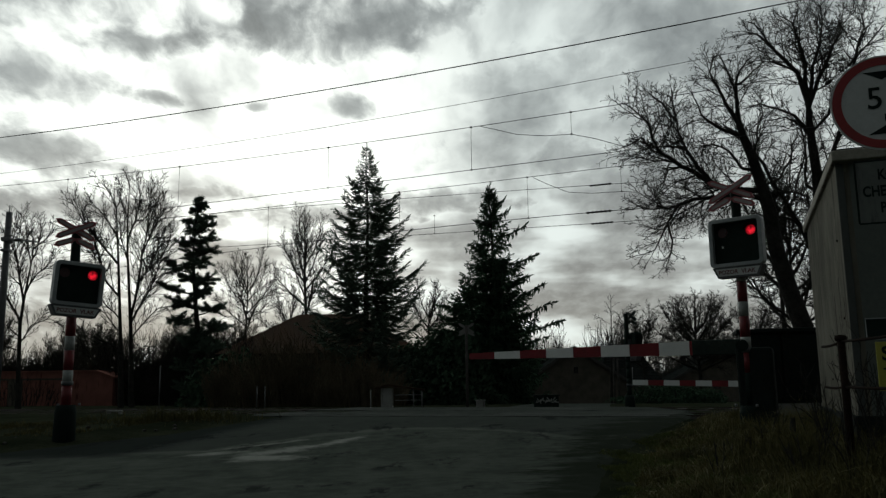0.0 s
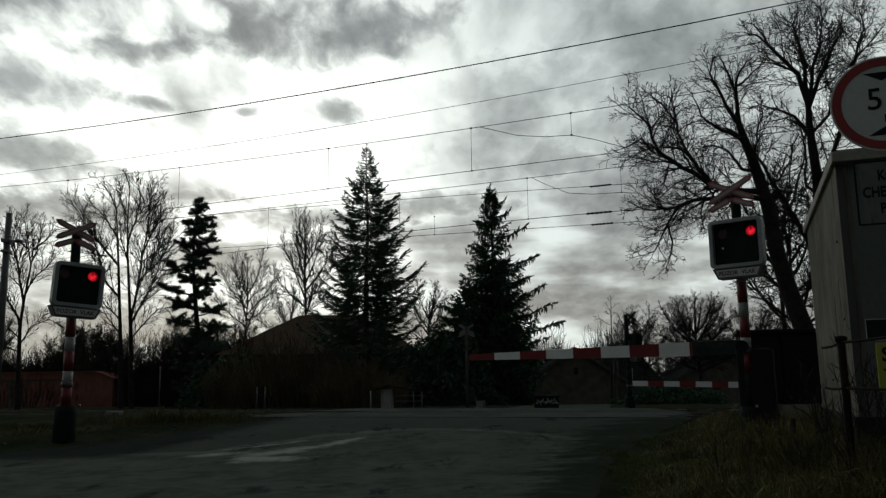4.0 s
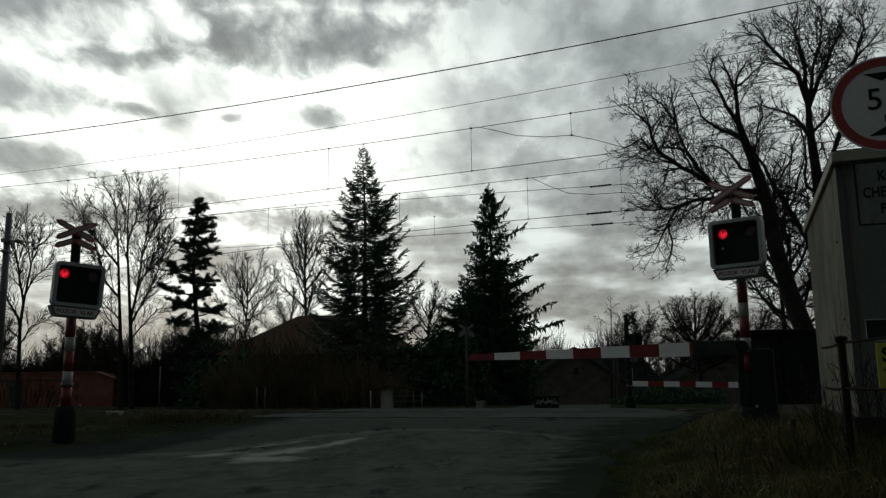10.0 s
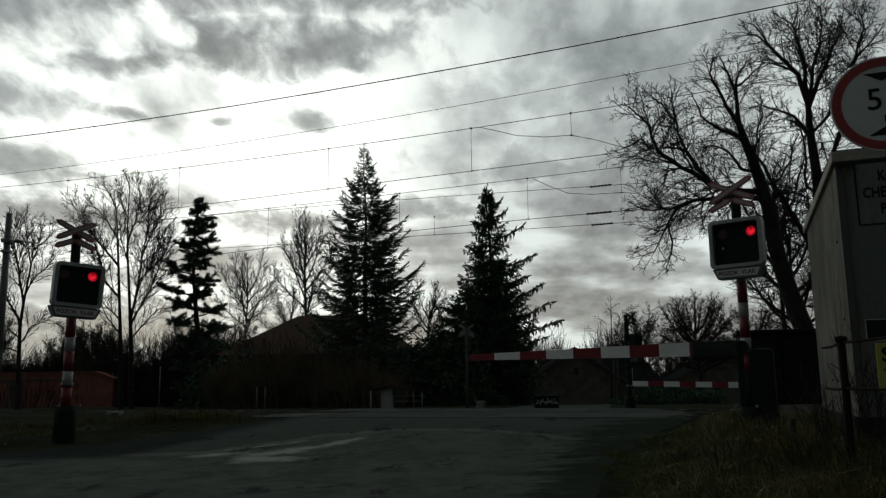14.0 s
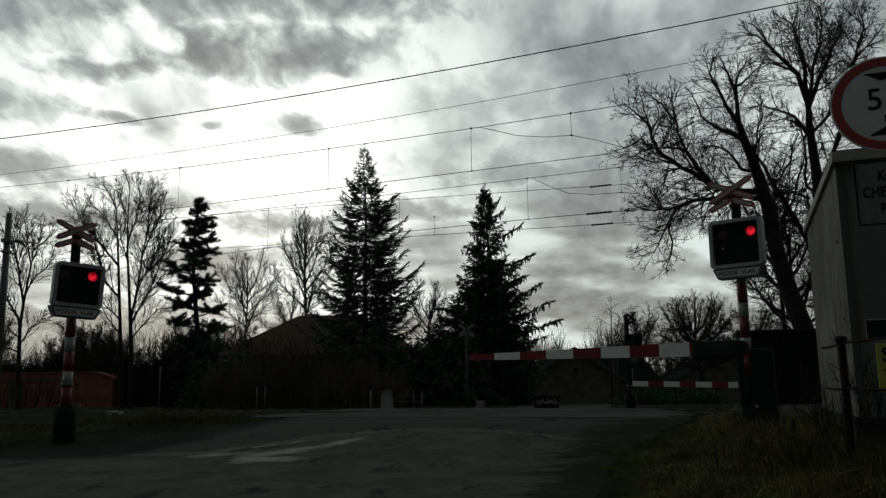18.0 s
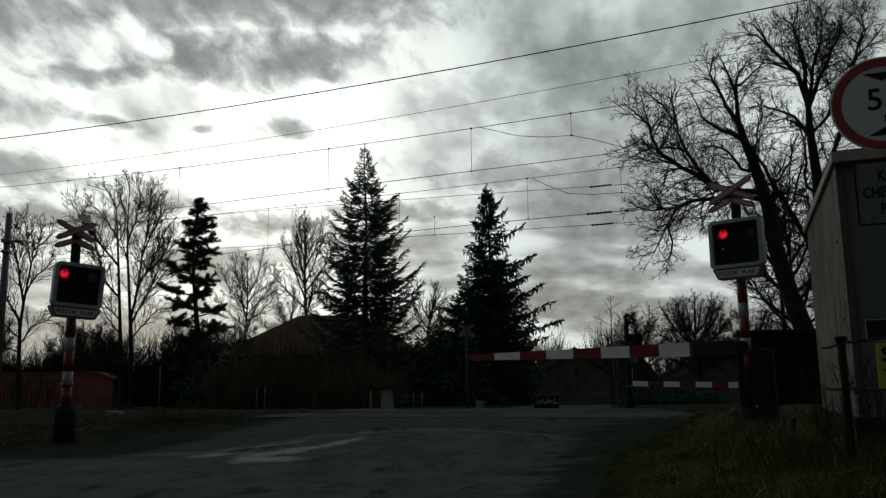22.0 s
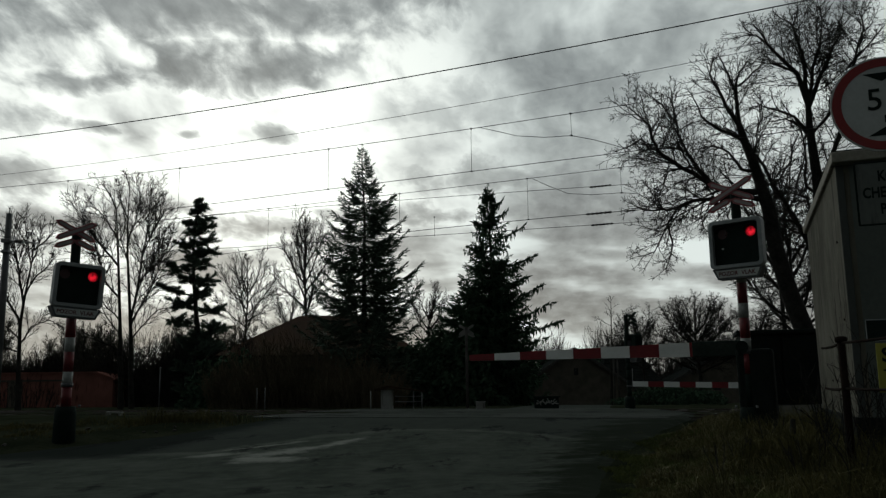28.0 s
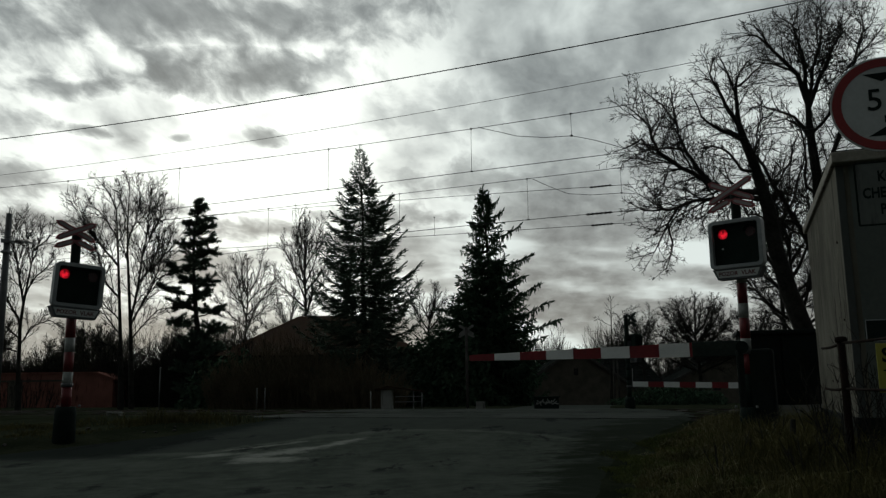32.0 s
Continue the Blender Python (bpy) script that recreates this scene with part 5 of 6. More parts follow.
tree = GuidedTree(22, -18.27, 48.6, ((0, 0, 0), (-0.24, 0, 4.2), (-0.39, 0, 5.88), (-0.55, 0, 7.57), (-0.71, 0, 9.29), (-0.8, 0, 11.02), (-0.8, 0, 12.42), (-0.79, 0, 13.48)), 0.14,
                  gnarled, "tall bare forked tree with fine twigs beside the pine")
tree.limb(0.045, 0.014, (-0.78, 0, 13.31), (-0.95, 0, 13.91), (-1.11, 0, 14.27))
tree.limb(0.09, 0.014, (-0.33, 0, 5.37), (0.03, 0, 7.5), (0.14, 0.1, 9.23), (0.4, 0.1, 10.96), (0.4, 0.2, 12.28), (0.53, 0.2, 13.23))
tree.limb(0.075, 0.014, (-0.28, 0, 5.04), (0.41, 0.1, 6.56), (1.02, 0.1, 7.91), (1.46, 0.2, 9.47), (1.89, 0.2, 10.68))
tree.limb(0.06, 0.014, (0.21, 0, 9.35), (0.69, 0.1, 10.61), (1.08, 0.2, 11.74), (1.1, 0.3, 12.97))
tree.limb(0.06, 0.014, (-0.73, 0, 9.81), (-0.33, 0, 11.3), (-0.13, 0.1, 12.72), (-0.36, 0.1, 13.79))
tree.limb(0.045, 0.014, (-0.79, 0, 11.44), (-1.34, 0.1, 12.74), (-1.64, 0.2, 13.69))
tree.limb(0.053, 0.014, (-0.24, 0, 4.2), (0.62, -0.1, 5.19), (1.36, -0.2, 5.91), (1.92, -0.3, 5.99))
tree.limb(0.045, 0.014, (-0.6, 0, 8.6), (-1.16, 0, 10.16), (-1.29, 0, 11.31))
tree.limb(0.045, 0.014, (0.06, 0, 7.57), (0.72, 0.1, 8.6), (1.1, 0.2, 9.99), (1.6, 0.3, 11.76))
tree.finish()
tree = GuidedTree(23, -21.50, 42.0, ((0, 0, 0), (-0.15, 0, 2.47), (-0.22, 0, 4.48), (-0.13, 0, 5.64), (0.02, 0, 6.81), (0.17, 0, 8), (0.15, 0, 9.04)), 0.13,
                  gnarled, "bare broadleaf tree with open crown beyond the rails")
tree.limb(0.075, 0.014, (-0.21, 0, 4.33), (-0.63, 0, 5.3), (-1.1, 0, 6.18), (-1.68, 0.1, 6.91))
tree.limb(0.068, 0.014, (-0.12, 0, 5.58), (-0.42, 0, 6.76), (-0.71, 0.1, 8.03), (-0.93, 0.1, 8.93), (-0.95, 0.2, 9.79))
tree.limb(0.053, 0.014, (-0.1, 0, 6.08), (0.39, 0.1, 7.06), (0.94, 0.1, 7.53), (1.21, 0.2, 8.08))
tree.limb(0.053, 0.014, (0.15, 0, 7.85), (0.41, 0.1, 8.85), (0.34, 0.2, 9.96))
tree.limb(0.045, 0.014, (0.2, 0, 8.3), (0.81, 0, 8.89), (1.07, 0.1, 9.57))
tree.limb(0.045, 0.014, (-0.18, 0, 3.61), (0.29, 0.1, 4.42), (1.18, 0.2, 4.77), (1.55, 0.3, 4.54))
tree.limb(0.053, 0.014, (-0.13, 0, 2.98), (-0.71, -0.1, 3.33), (-1.25, -0.2, 3.5))
tree.limb(0.045, 0.014, (0.13, 0, 7.7), (-0.12, 0, 8.66), (-0.34, 0, 9.74))
tree.limb(0.045, 0.014, (-0.17, 0, 3.9), (-0.96, 0.1, 4.44), (-1.63, 0.2, 4.8))
tree.finish()


def round_tree(seed, x, y, fork, top, half, r0, limbs, cfg, label, bark=None, group=""):
    """An oval open crown: limbs leave the trunk above the fork and bend up to the crown's outline (heights in the world)."""
    rng = random.Random(seed)
    base = land(x, y) - 0.15
    fork, top = fork - base, top - base
    mid, tall = fork + (top - fork) * 0.45, (top - fork) * 0.55
    lines = []
    for i in range(limbs):
        e = radians(-22 + 100 * (i + 0.5) / limbs)
        a = i * 2.4 + rng.uniform(-0.3, 0.3)
        out = Vector((math.sin(a), math.cos(a), 0))
        k = rng.uniform(0.86, 1.06)
        end = out * half * math.cos(e) * k + Vector((0, 0, mid + tall * math.sin(e) * k))
        z0 = fork + (mid + tall * 0.2 - fork) * i / limbs
        go = Vector((0.1 * math.sin(z0), 0, z0))
        lines.append(((go, go.lerp(end, 0.35) + out * half * 0.10, go.lerp(end, 0.7) + out * half * 0.08, end), max(0.04, r0 * 0.45), 0.013))
    trunk = [(0.1 * math.sin(z), 0, z) for z in (0, fork * 0.5, fork, mid, mid + tall * 0.5)]
    tree = GuidedTree(seed, x, y, trunk, r0, cfg, label, bark, group)
    for line, ra, rb in lines:
        tree.limb(ra, rb, *line)
    return tree.finish()


airy = config(3, (0.24, 0.19, 0.17), 0.46, 1.7, (18, 44), 0.16, 0.03, 0.11, 0.0108, 0.10, 0.35, 0.4)
stout = config(3, (0.17, 0.13, 0.11), 0.46, 1.3, (24, 58), 0.08, 0.01, 0.2, 0.0095, 0.10, 0.22, 0.25)
bushy = config(3, (0.20, 0.17, 0.19), 0.5, 1.8, (18, 50), 0.12, 0.02, 0.14, 0.0125, 0.06, 0.4, 0.4)
round_tree(25, -15.9, 66, 5.6, 12.2, 2.75, 0.15, 13, airy, "bare young tree with an oval crown behind the bushes")
round_tree(27, -11.2, 66, 7.0, 15.5, 2.6, 0.19, 14, airy, "tall bare tree with an oval crown beside the fir")
round_tree(28, -13.4, 71, 4.5, 9.6, 2.4, 0.13, 10, airy, "small bare tree behind the bushes")
round_tree(29, -1.2, 64, 4.0, 9.3, 2.2, 0.14, 12, airy, "bare tree between the conifers")
bare_tree(30, 12.4, 62, ((0, 0, 0), (0.1, 0, 3), (0.2, 0, 5), (0.3, 0, 8.2)), 0.10,
          auto_limbs(40, 9, 0.35, 0.9, (10, 40), 2.6), config(2, (0.3, 0.26), 0.45, 1.2, (25, 60), 0.1, 0.03, 0.2, 0.013, 0.2, 0.35), "small open fruit tree by the houses")
round_tree(45, 11.6, 28, 3.2, 10.2, 2.5, 0.15, 8, config(3, (0.26, 0.22, 0.2), 0.46, 1.2, (22, 55), 0.02, -0.02, 0.22, 0.0068, 0.10, 0.2), "bare tree with drooping twigs behind the tall ones")
round_tree(44, 10.80, 25, 2.3, 7.6, 2.0, 0.13, 14, config(3, (0.14, 0.11, 0.1), 0.46, 1.1, (22, 55), 0.0, -0.03, 0.22, 0.0065, 0.10, 0.2), "slender bare tree behind the cabinet")
round_tree(41, 17.2, 56, 1.9, 7.1, 3.2, 0.20, 26, stout, "round-crowned bare tree by the far houses")
round_tree(42, 14.4, 60, 2.0, 6.7, 2.2, 0.14, 16, stout, "small round-crowned bare tree by the far houses")
round_tree(43, 20.6, 54, 2.2, 6.3, 2.4, 0.17, 12, stout, "bare tree behind the barrier")

fir_a = conifer(61, -4.55, 48, 15.75, ((0.0, 3.7), (0.12, 3.7), (0.35, 3.1), (0.6, 2.35), (0.78, 1.4), (0.9, 0.62), (0.96, 0.26), (1.0, 0.05)), 0.20,
                "tall dark fir tree with upturned branch tips", "fir_tree", NEEDLE, 0.22, 0.46, 0.0, 0.33, lop=((1, 0.35, 0.8, 1.12), (-1, 0.05, 0.45, 1.15)), fill=0.84, fine=0.58)
fir_b = conifer(62, 3.0, 50, 13.6, ((0.0, 3.2), (0.3, 2.7), (0.42, 2.45), (0.55, 2.0), (0.66, 1.5), (0.8, 0.98), (0.93, 0.5), (1.0, 0.08)), 0.30,
                "dark drooping spruce tree with ragged hanging twigs", "spruce_tree", NEEDLE2, 0.24, 0.34, 0.62, 0.28, lop=((-1, 0.1, 0.5, 1.4),), fill=0.68, solid=0.67,
                boughs=((4.6, 88, 4.3, 0.25, 0.55), (5.6, 94, 3.75, 0.3, 0.65), (6.7, 84, 3.3, 0.2, 0.75), (8.6, 92, 2.75, 0.1, 0.6), (10.4, 86, 2.2, 0.05, 0.75), (7.6, 75, 2.5, 0.2, 0.4),
                        (3.9, 92, 3.2, 0.3, 0.2), (11.6, 97, 1.2, 0.0, 0.5), (12.4, 80, 0.9, 0.0, 0.4), (11.2, 265, 0.95, 0.1, 0.2), (9.6, 270, 1.1, 0.1, 0.1), (6.0, 268, 3.3, 0.2, 0.1)))
conifer(64, 1.5, 51.5, 7.6, ((0.0, 5.0), (0.3, 3.9), (0.6, 2.5), (0.85, 1.2), (1.0, 0.2)), 0.35, "dense dark spruce beside the taller one", "spruce_tree", NEEDLE2, 0.2, 0.3, 0.4, 0.34)
pine(63, -15.2, 50, 13.0, ((0.985, 0.05, 0.35), (0.95, 0.35, 0.5), (0.94, -0.3, 0.45), (0.90, 0.75, 0.65), (0.89, -0.55, 0.6), (0.85, 1.15, 0.7), (0.84, -0.2, 0.8), (0.80, 0.7, 0.9), (0.78, -0.8, 0.8),
                           (0.74, 1.1, 0.8), (0.72, -0.1, 0.9), (0.68, 0.8, 0.9), (0.66, -1.2, 0.9), (0.61, -0.5, 0.9), (0.60, 0.9, 0.8), (0.56, -1.7, 0.8), (0.54, 0.5, 0.9), (0.49, -0.9, 1.0), (0.46, 1.2, 0.9),
                           (0.41, -1.4, 0.9), (0.38, 1.3, 1.0), (0.34, 0.0, 0.9), (0.30, -1.1, 1.1), (0.28, 1.2, 1.1), (0.20, -0.9, 1.0), (0.17, 0.8, 1.2), (0.10, -0.6, 1.0), (0.08, 1.1, 1.0)),
     "dark pine tree with ragged shelves of needles")

# bushes and thickets
shrub(71, -8.5, 46, 9.0, 4.0, 3.8, 800, SHRUB, "brown leafless bush before the brown roof", thin=0.014)
shrub(72, -4.6, 44, 5.0, 3.0, 2.6, 400, SHRUB, "brown leafless bush before the brown roof", thin=0.014)
shrub(94, -25.5, 63.5, 9.5, 3.0, 5.6, 320, BARK, "dense dark leafless bush beyond the rails", thin=0.013)
shrub(96, -22.0, 60, 7.0, 3.0, 5.4, 420, BARK, "dense dark leafless bush beside the red building", thin=0.014)
shrub(97, -28.5, 55.5, 5.0, 2.0, 2.4, 60, BARK, "thin dark leafless bush before the red building", thin=0.012)
shrub(95, -16.6, 55, 6.0, 3.0, 4.2, 240, BARK, "dense dark leafless bush beside the pine", thin=0.013)
hedge(73, -12.5, 48, 7.0, 4.0, 3.6, 5000, "dark evergreen bush beside the pine")
hedge(74, -1.8, 52, 6.0, 4.0, 4.8, 7000, "dark evergreen bush between the conifers")
hedge(75, 0.3, 48, 6.5, 4.0, 4.6, 7500, "dark evergreen bush below the spruce")
hedge(91, 3.4, 53, 5.0, 3.0, 5.6, 7000, "dark evergreen bush behind the spruce")
hedge(92, 9.5, 99, 15.0, 3.0, 6.6, 5000, "tall dark evergreen hedge behind the gabled house")
hedge(93, 19.8, 103, 9.0, 3.0, 7.6, 4500, "tall dark evergreen hedge behind the low houses")
hedge(98, 0.4, 50.6, 5.2, 3.0, 5.4, 8000, "dense dark evergreen bush at the foot of the spruce")
hedge(76, 3.6, 50, 3.6, 3.0, 2.4, 3500, "dark evergreen bush below the spruce")
hedge(77, -5.0, 53, 7.0, 4.0, 4.2, 5500, "dark evergreen bush below the fir")
hedge(78, 21.0, 46, 8.0, 3.0, 1.9, 8000, "dark hedge by the far houses", leaf=0.55)
hedge(79, 13.0, 48, 8.0, 2.5, 1.2, 9000, "low dark hedge by the far houses", leaf=0.45)


def thicket(seed, x0, x1, y0, y1, h0, h1, count, name, label, thin):
    rng = random.Random(seed)
    s = Shape()
    for _ in range(count):
        x, y = rng.uniform(x0, x1), rng.uniform(y0, y1)
        h = rng.uniform(h0, h1) * (0.8 + 0.4 * noise.noise((x * 0.25, y * 0.1, seed)))
        pts = branch_path(rng, (x, y, land(x, y) - 0.1), (rng.uniform(-.25, .25), 0, 1), h, 5, 0.10, 0.03)
        s.tube(pts, [thin * 1.5 * (1 - 0.13 * i) for i in range(6)], 3, cap=False)
        for _k in range(7):
            b, t = along(pts, rng.uniform(0.25, 1.0))
            d = t + Vector((rng.uniform(-1, 1), rng.uniform(-.5, .5), rng.uniform(0, 0.9))) * 0.6
            s.tube(branch_path(rng, b, d, h * rng.uniform(0.15, 0.3), 3, 0.2, 0.03), (thin, thin * 0.9, thin * 0.8, thin * 0.6), 3, cap=False)
    return tagged(part(name, s, BARK), label, "thicket", kind="stuff")


for k in range(15):
    px = -44 + 2.35 * k
    round_tree(200 + k, px, 62.0 + 2.6 * ((k * 7) % 4), 0.7, 5.9 + 0.6 * math.sin(k * 2.1) + 0.3 * math.sin(k * 5.3), 2.5, 0.09, 15, bushy, "bare many-stemmed bush in the belt beyond the red building", TWIGS, "bare bushes beyond the red building")
shrub(99, -34.5, 61.5, 8.0, 3.0, 5.6, 380, BARK, "dense dark leafless bush behind the red building", thin=0.014)
thicket(81, -46, -12, 66, 78, 2.6, 4.4, 4200, "woodland_edge", "far belt of bare dark undergrowth and saplings", 0.026)
thicket(82, 8, 40, 100, 112, 5.0, 8.5, 1300, "woodland_edge", "far belt of bare dark trees behind the houses", 0.03)
thicket(84, 5, 23, 104, 112, 6.0, 9.2, 420, "woodland_edge", "far bare treetops behind the gabled house", 0.026)
thicket(83, -17, -12, 50, 54, 2.5, 5.5, 260, "woodland_edge", "bare brushwood beside the pine", 0.016)


# ---------------------------------------------------------------- buildings beyond the rails
def window(th, x, y, z, w, h):
    wd = part("window", Shape().box(x, y - 0.02, z, w, 0.06, h), GLASS, th, "dark window")
    for dx, dz, sx, sz in ((0, h / 2, w + 0.1, 0.06), (0, -h / 2, w + 0.1, 0.06), (-w / 2, 0, 0.06, h), (w / 2, 0, 0.06, h), (0, 0, 0.04, h)):
        part("frame", Shape().box(x + dx, y - 0.05, z + dz, sx, 0.05, sz), WALL_DARK, wd)
    return wd


def gable_house(x, y, w, d, eave, ridge, wall, roof, label, turn=0.0, windows=(), chimney=True):
    """Gable end towards -y; z = 0 at the ground."""
    base = land(x, y) - 0.1
    th = thing("house", pose(x, y, base, 0, 0, turn), label, "house", "low houses beyond the rails")
    part("wall", Shape().prism(((-w / 2, 0), (w / 2, 0), (w / 2, eave), (0, ridge), (-w / 2, eave)), 0, d), wall, th)
    sl = math.atan2(ridge - eave, w / 2)
    ln = math.hypot(ridge - eave, w / 2) + 0.45
    for sg in (-1, 1):
        m = pose(0, d / 2, ridge + 0.08) @ Matrix.Rotation(sg * sl, 4, "Y") @ Matrix.Translation((sg * ln / 2, 0, 0))
        rf = part("roof_slope", Shape().box(0, 0, 0, ln, d + 0.7, 0.12), roof, th)
        rf.matrix_basis = m
        for k in range(int(ln / 0.33)):
            part("roof_course", Shape().box(sg * (k * 0.33 - ln / 2 + 0.2), 0, 0.07, 0.30, d + 0.72, 0.025), roof, rf)
    for sg in (-1, 1):
        vb = part("verge_board", Shape().box(0, 0, 0, ln, 0.05, 0.30), SLEEPER, th, "pale weathered verge board along the gable")
        vb.matrix_basis = pose(0, -0.38, ridge + 0.02) @ Matrix.Rotation(sg * sl, 4, "Y") @ Matrix.Translation((sg * ln / 2, 0, 0))
    if chimney:
        c = part("chimney", Shape().box(0.8, d * 0.55, ridge + 0.35, 0.5, 0.5, 1.1), wall, th)
        part("chimney_cap", Shape().box(0.8, d * 0.55, ridge + 0.93, 0.6, 0.6, 0.07), roof, c)
    for wx, wz, ww, wh in windows:
        window(th, wx, 0.0, wz, ww, wh)
    return th


gable_house(14.2, 90, 12.6, 8, 2.05, 6.2, WALL_DARK, TILE_GREY, "low gabled brick house with a grey roof and small attic window", 0, ((0.08, 3.75, 0.5, 0.75),), False)
gable_house(32.6, 95, 13.6, 9, 2.45, 5.9, WALL_DARK, TILE_GREY, "dark gabled house behind the barrier", 0, ((-1.5, 2.0, 0.9, 1.0), (1.5, 2.0, 0.9, 1.0)), True)


def low_hip_house():
    x, y = 20.6, 92.0
    base = land(x, y) - 0.1
    th = thing("house", pose(x, y, base), "dark low house with a grey hipped roof", "house", "low houses beyond the rails")
    w, d, e, r = 7.4, 7.0, 1.45 - base, 5.0 - base
    part("wall", Shape().box(0, d / 2, e / 2, w - 0.6, d - 0.6, e), WALL_DARK, th)
    hx, rx = w / 2, 1.85
    corners = [(-hx, 0, e), (hx, 0, e), (hx, d, e), (-hx, d, e), (-rx, d / 2, r), (rx, d / 2, r)]
    part("roof", Shape().add(corners, [(0, 1, 5, 4), (1, 2, 5), (2, 3, 4, 5), (3, 0, 4), (3, 2, 1, 0)]), TILE_GREY, th)
    for k in range(1, 11):
        f = k / 11
        xw = hx + (rx - hx) * f
        part("roof_course", Shape().box(0, d / 2 * f - 0.03, e + (r - e) * f + 0.02, 2 * xw, 0.05, 0.05), TILE_GREY, th)
    part("gutter", Shape().tube([(-hx, -0.05, e), (hx, -0.05, e)], 0.06, 6), STEEL, th)
    for wx in (-2.0, 0.2, 2.2):
        window(th, wx, 0.3, e - 1.1, 0.9, 1.0)


low_hip_house()


def hip_house():
    base = land(-8, 55) - 0.1
    th = thing("house", pose(-7.9, 52, base), "large dark house with a brown hipped roof behind bushes", "house", "low houses beyond the rails")
    w, d, e, r = 13.0, 9.0, 3.3, 6.2
    part("wall", Shape().box(0, d / 2, e / 2, w - 0.8, d - 0.8, e), WALL_DARK, th)
    hx, rx = w / 2 + 0.2, 2.1
    vs = [(-hx, -0.2, e), (hx, -0.2, e), (hx, d + 0.2, e), (-hx, d + 0.2, e), (-rx, d / 2, r), (rx, d / 2, r)]
    part("roof", Shape().add(vs, [(0, 1, 5, 4), (1, 2, 5), (2, 3, 4, 5), (3, 0, 4), (3, 2, 1, 0)]), TILE_BROWN, th)
    part("gutter", Shape().tube([(-hx, -0.25, e), (hx, -0.25, e)], 0.06, 6), RUST, th)
    for x in (-4.2, -1.4, 1.4, 4.2):
        window(th, x, 0.4, 1.9, 1.0, 1.3)
    return th


hip_house()


def red_building():
    base = land(-34, 58) - 0.2
    h = 2.45 - base
    th = thing("red_building", pose(-33.6, 58, base), "long low red-brown building with a flat roof", "building")
    wl = part("wall", Shape().prism(((-10.8, 0), (10.4, 0), (10.4, h - 0.45), (9.2, h), (-10.8, h)), 0, 2.6), BRICK_RED, th)
    part("roof_edge", Shape().prism(((-11.0, h + 0.003), (9.2, h + 0.003), (10.5, h - 0.49), (10.5, h - 0.40), (9.25, h + 0.09), (-11.0, h + 0.09)), -0.08, 2.7), BRICK_RED, th, "red-brown roof edge, sloping at the end")
    part("band", Shape().box(-1.6, -0.015, h - 0.5, 18.2, 0.03, 0.12), WALL_DARK, wl)
    for x in (-8.5, -5.9, -3.3, -0.7, 1.6):
        window(th, x, 0.0, h - 1.15, 0.9, 0.9)
    part("door", Shape().box(3.6, -0.02, 1.0, 1.0, 0.06, 2.0), WALL_DARK, th)
    return th


red_building()


def wayside_hut():
    th = thing("wayside_hut", pose(-2.4, 40, land(-2.4, 40)), "small white-walled hut with a reddish roof and railings", "hut")
    part("wall", Shape().box(-0.4, 0.5, 0.45, 0.55, 0.9, 0.95), WALL_PALE, th, "whitewashed wall")
    part("roof", Shape().prism(((-0.95, 0.95), (-0.35, 1.12), (1.4, 0.86), (1.4, 0.80), (-0.35, 1.03), (-0.95, 0.88)), -0.2, 1.3), TILE_BROWN, th, "reddish low roof")
    for x in (-1.15, 0.9, 1.3):
        part("post", Shape().tube([(x, -0.1, -0.1), (x, -0.1, 0.86)], 0.03, 6), WALL_PALE if x < 0 else STEEL, th)
    for z in (0.35, 0.6):
        part("rail", Shape().tube([(0.0, -0.1, z), (1.3, -0.1, z)], 0.022, 6), STEEL, th)
    return th


wayside_hut()


def marker_box(x, y, w, h, label):
    th = thing("concrete_box", pose(x, y, land(x, y)), label, "box")
    part("body", Shape().box(0, 0.15, h / 2, w, 0.3, h, bevel=0.015), CONCRETE, th)
    part("lid", Shape().box(0, 0.15, h + 0.015, w + 0.05, 0.34, 0.03, bevel=0.005), CONCRETE, th)
    return th


marker_box(1.46, 34, 0.36, 0.35, "small pale concrete cable box by the road")


def scrawled_block():
    x, y = 4.4, 36
    th = thing("concrete_block", pose(x, y, 0.15), "low dark concrete block covered with pale scrawls", "concrete block")
    part("body", Shape().box(0, 0.2, 0.2, 1.05, 0.4, 0.54, bevel=0.02), BLACK, th)
    part("cap", Shape().box(0, 0.2, 0.49, 1.16, 0.5, 0.05, bevel=0.01), BLACK, th)
    rng = random.Random(4)
    for k in range(16):
        cx = -0.44 + 0.058 * k
        part("scrawl_bar", Shape().box(0, 0, 0, rng.uniform(0.10, 0.26), 0.006, rng.uniform(0.03, 0.055)), WALL_PALE, th, "pale painted stroke", pose(cx, -0.004 - 0.0004 * k, 0.24 + rng.uniform(-0.1, 0.1), 0, rng.uniform(-85, 85)))
    return th


scrawled_block()


def small_posts():
    for x, y, h, label in ((-10.3, 30, 1.5, "thin grey post beside the rails"), (-7.0, 31, 0.8, "short pale marker post beside the rails"), (-6.7, 31, 0.8, "short pale marker post beside the rails")):
        th = thing("marker_post", pose(x, y, land(x, y)), label, "post")
        part("stem", Shape().tube([(0, 0, -0.1), (0, 0, h)], 0.022, 8), HOUSING, th)
        part("cap", Shape().tube([(0, 0, h), (0, 0, h + 0.03)], 0.03, 8), STEEL, th)


small_posts()


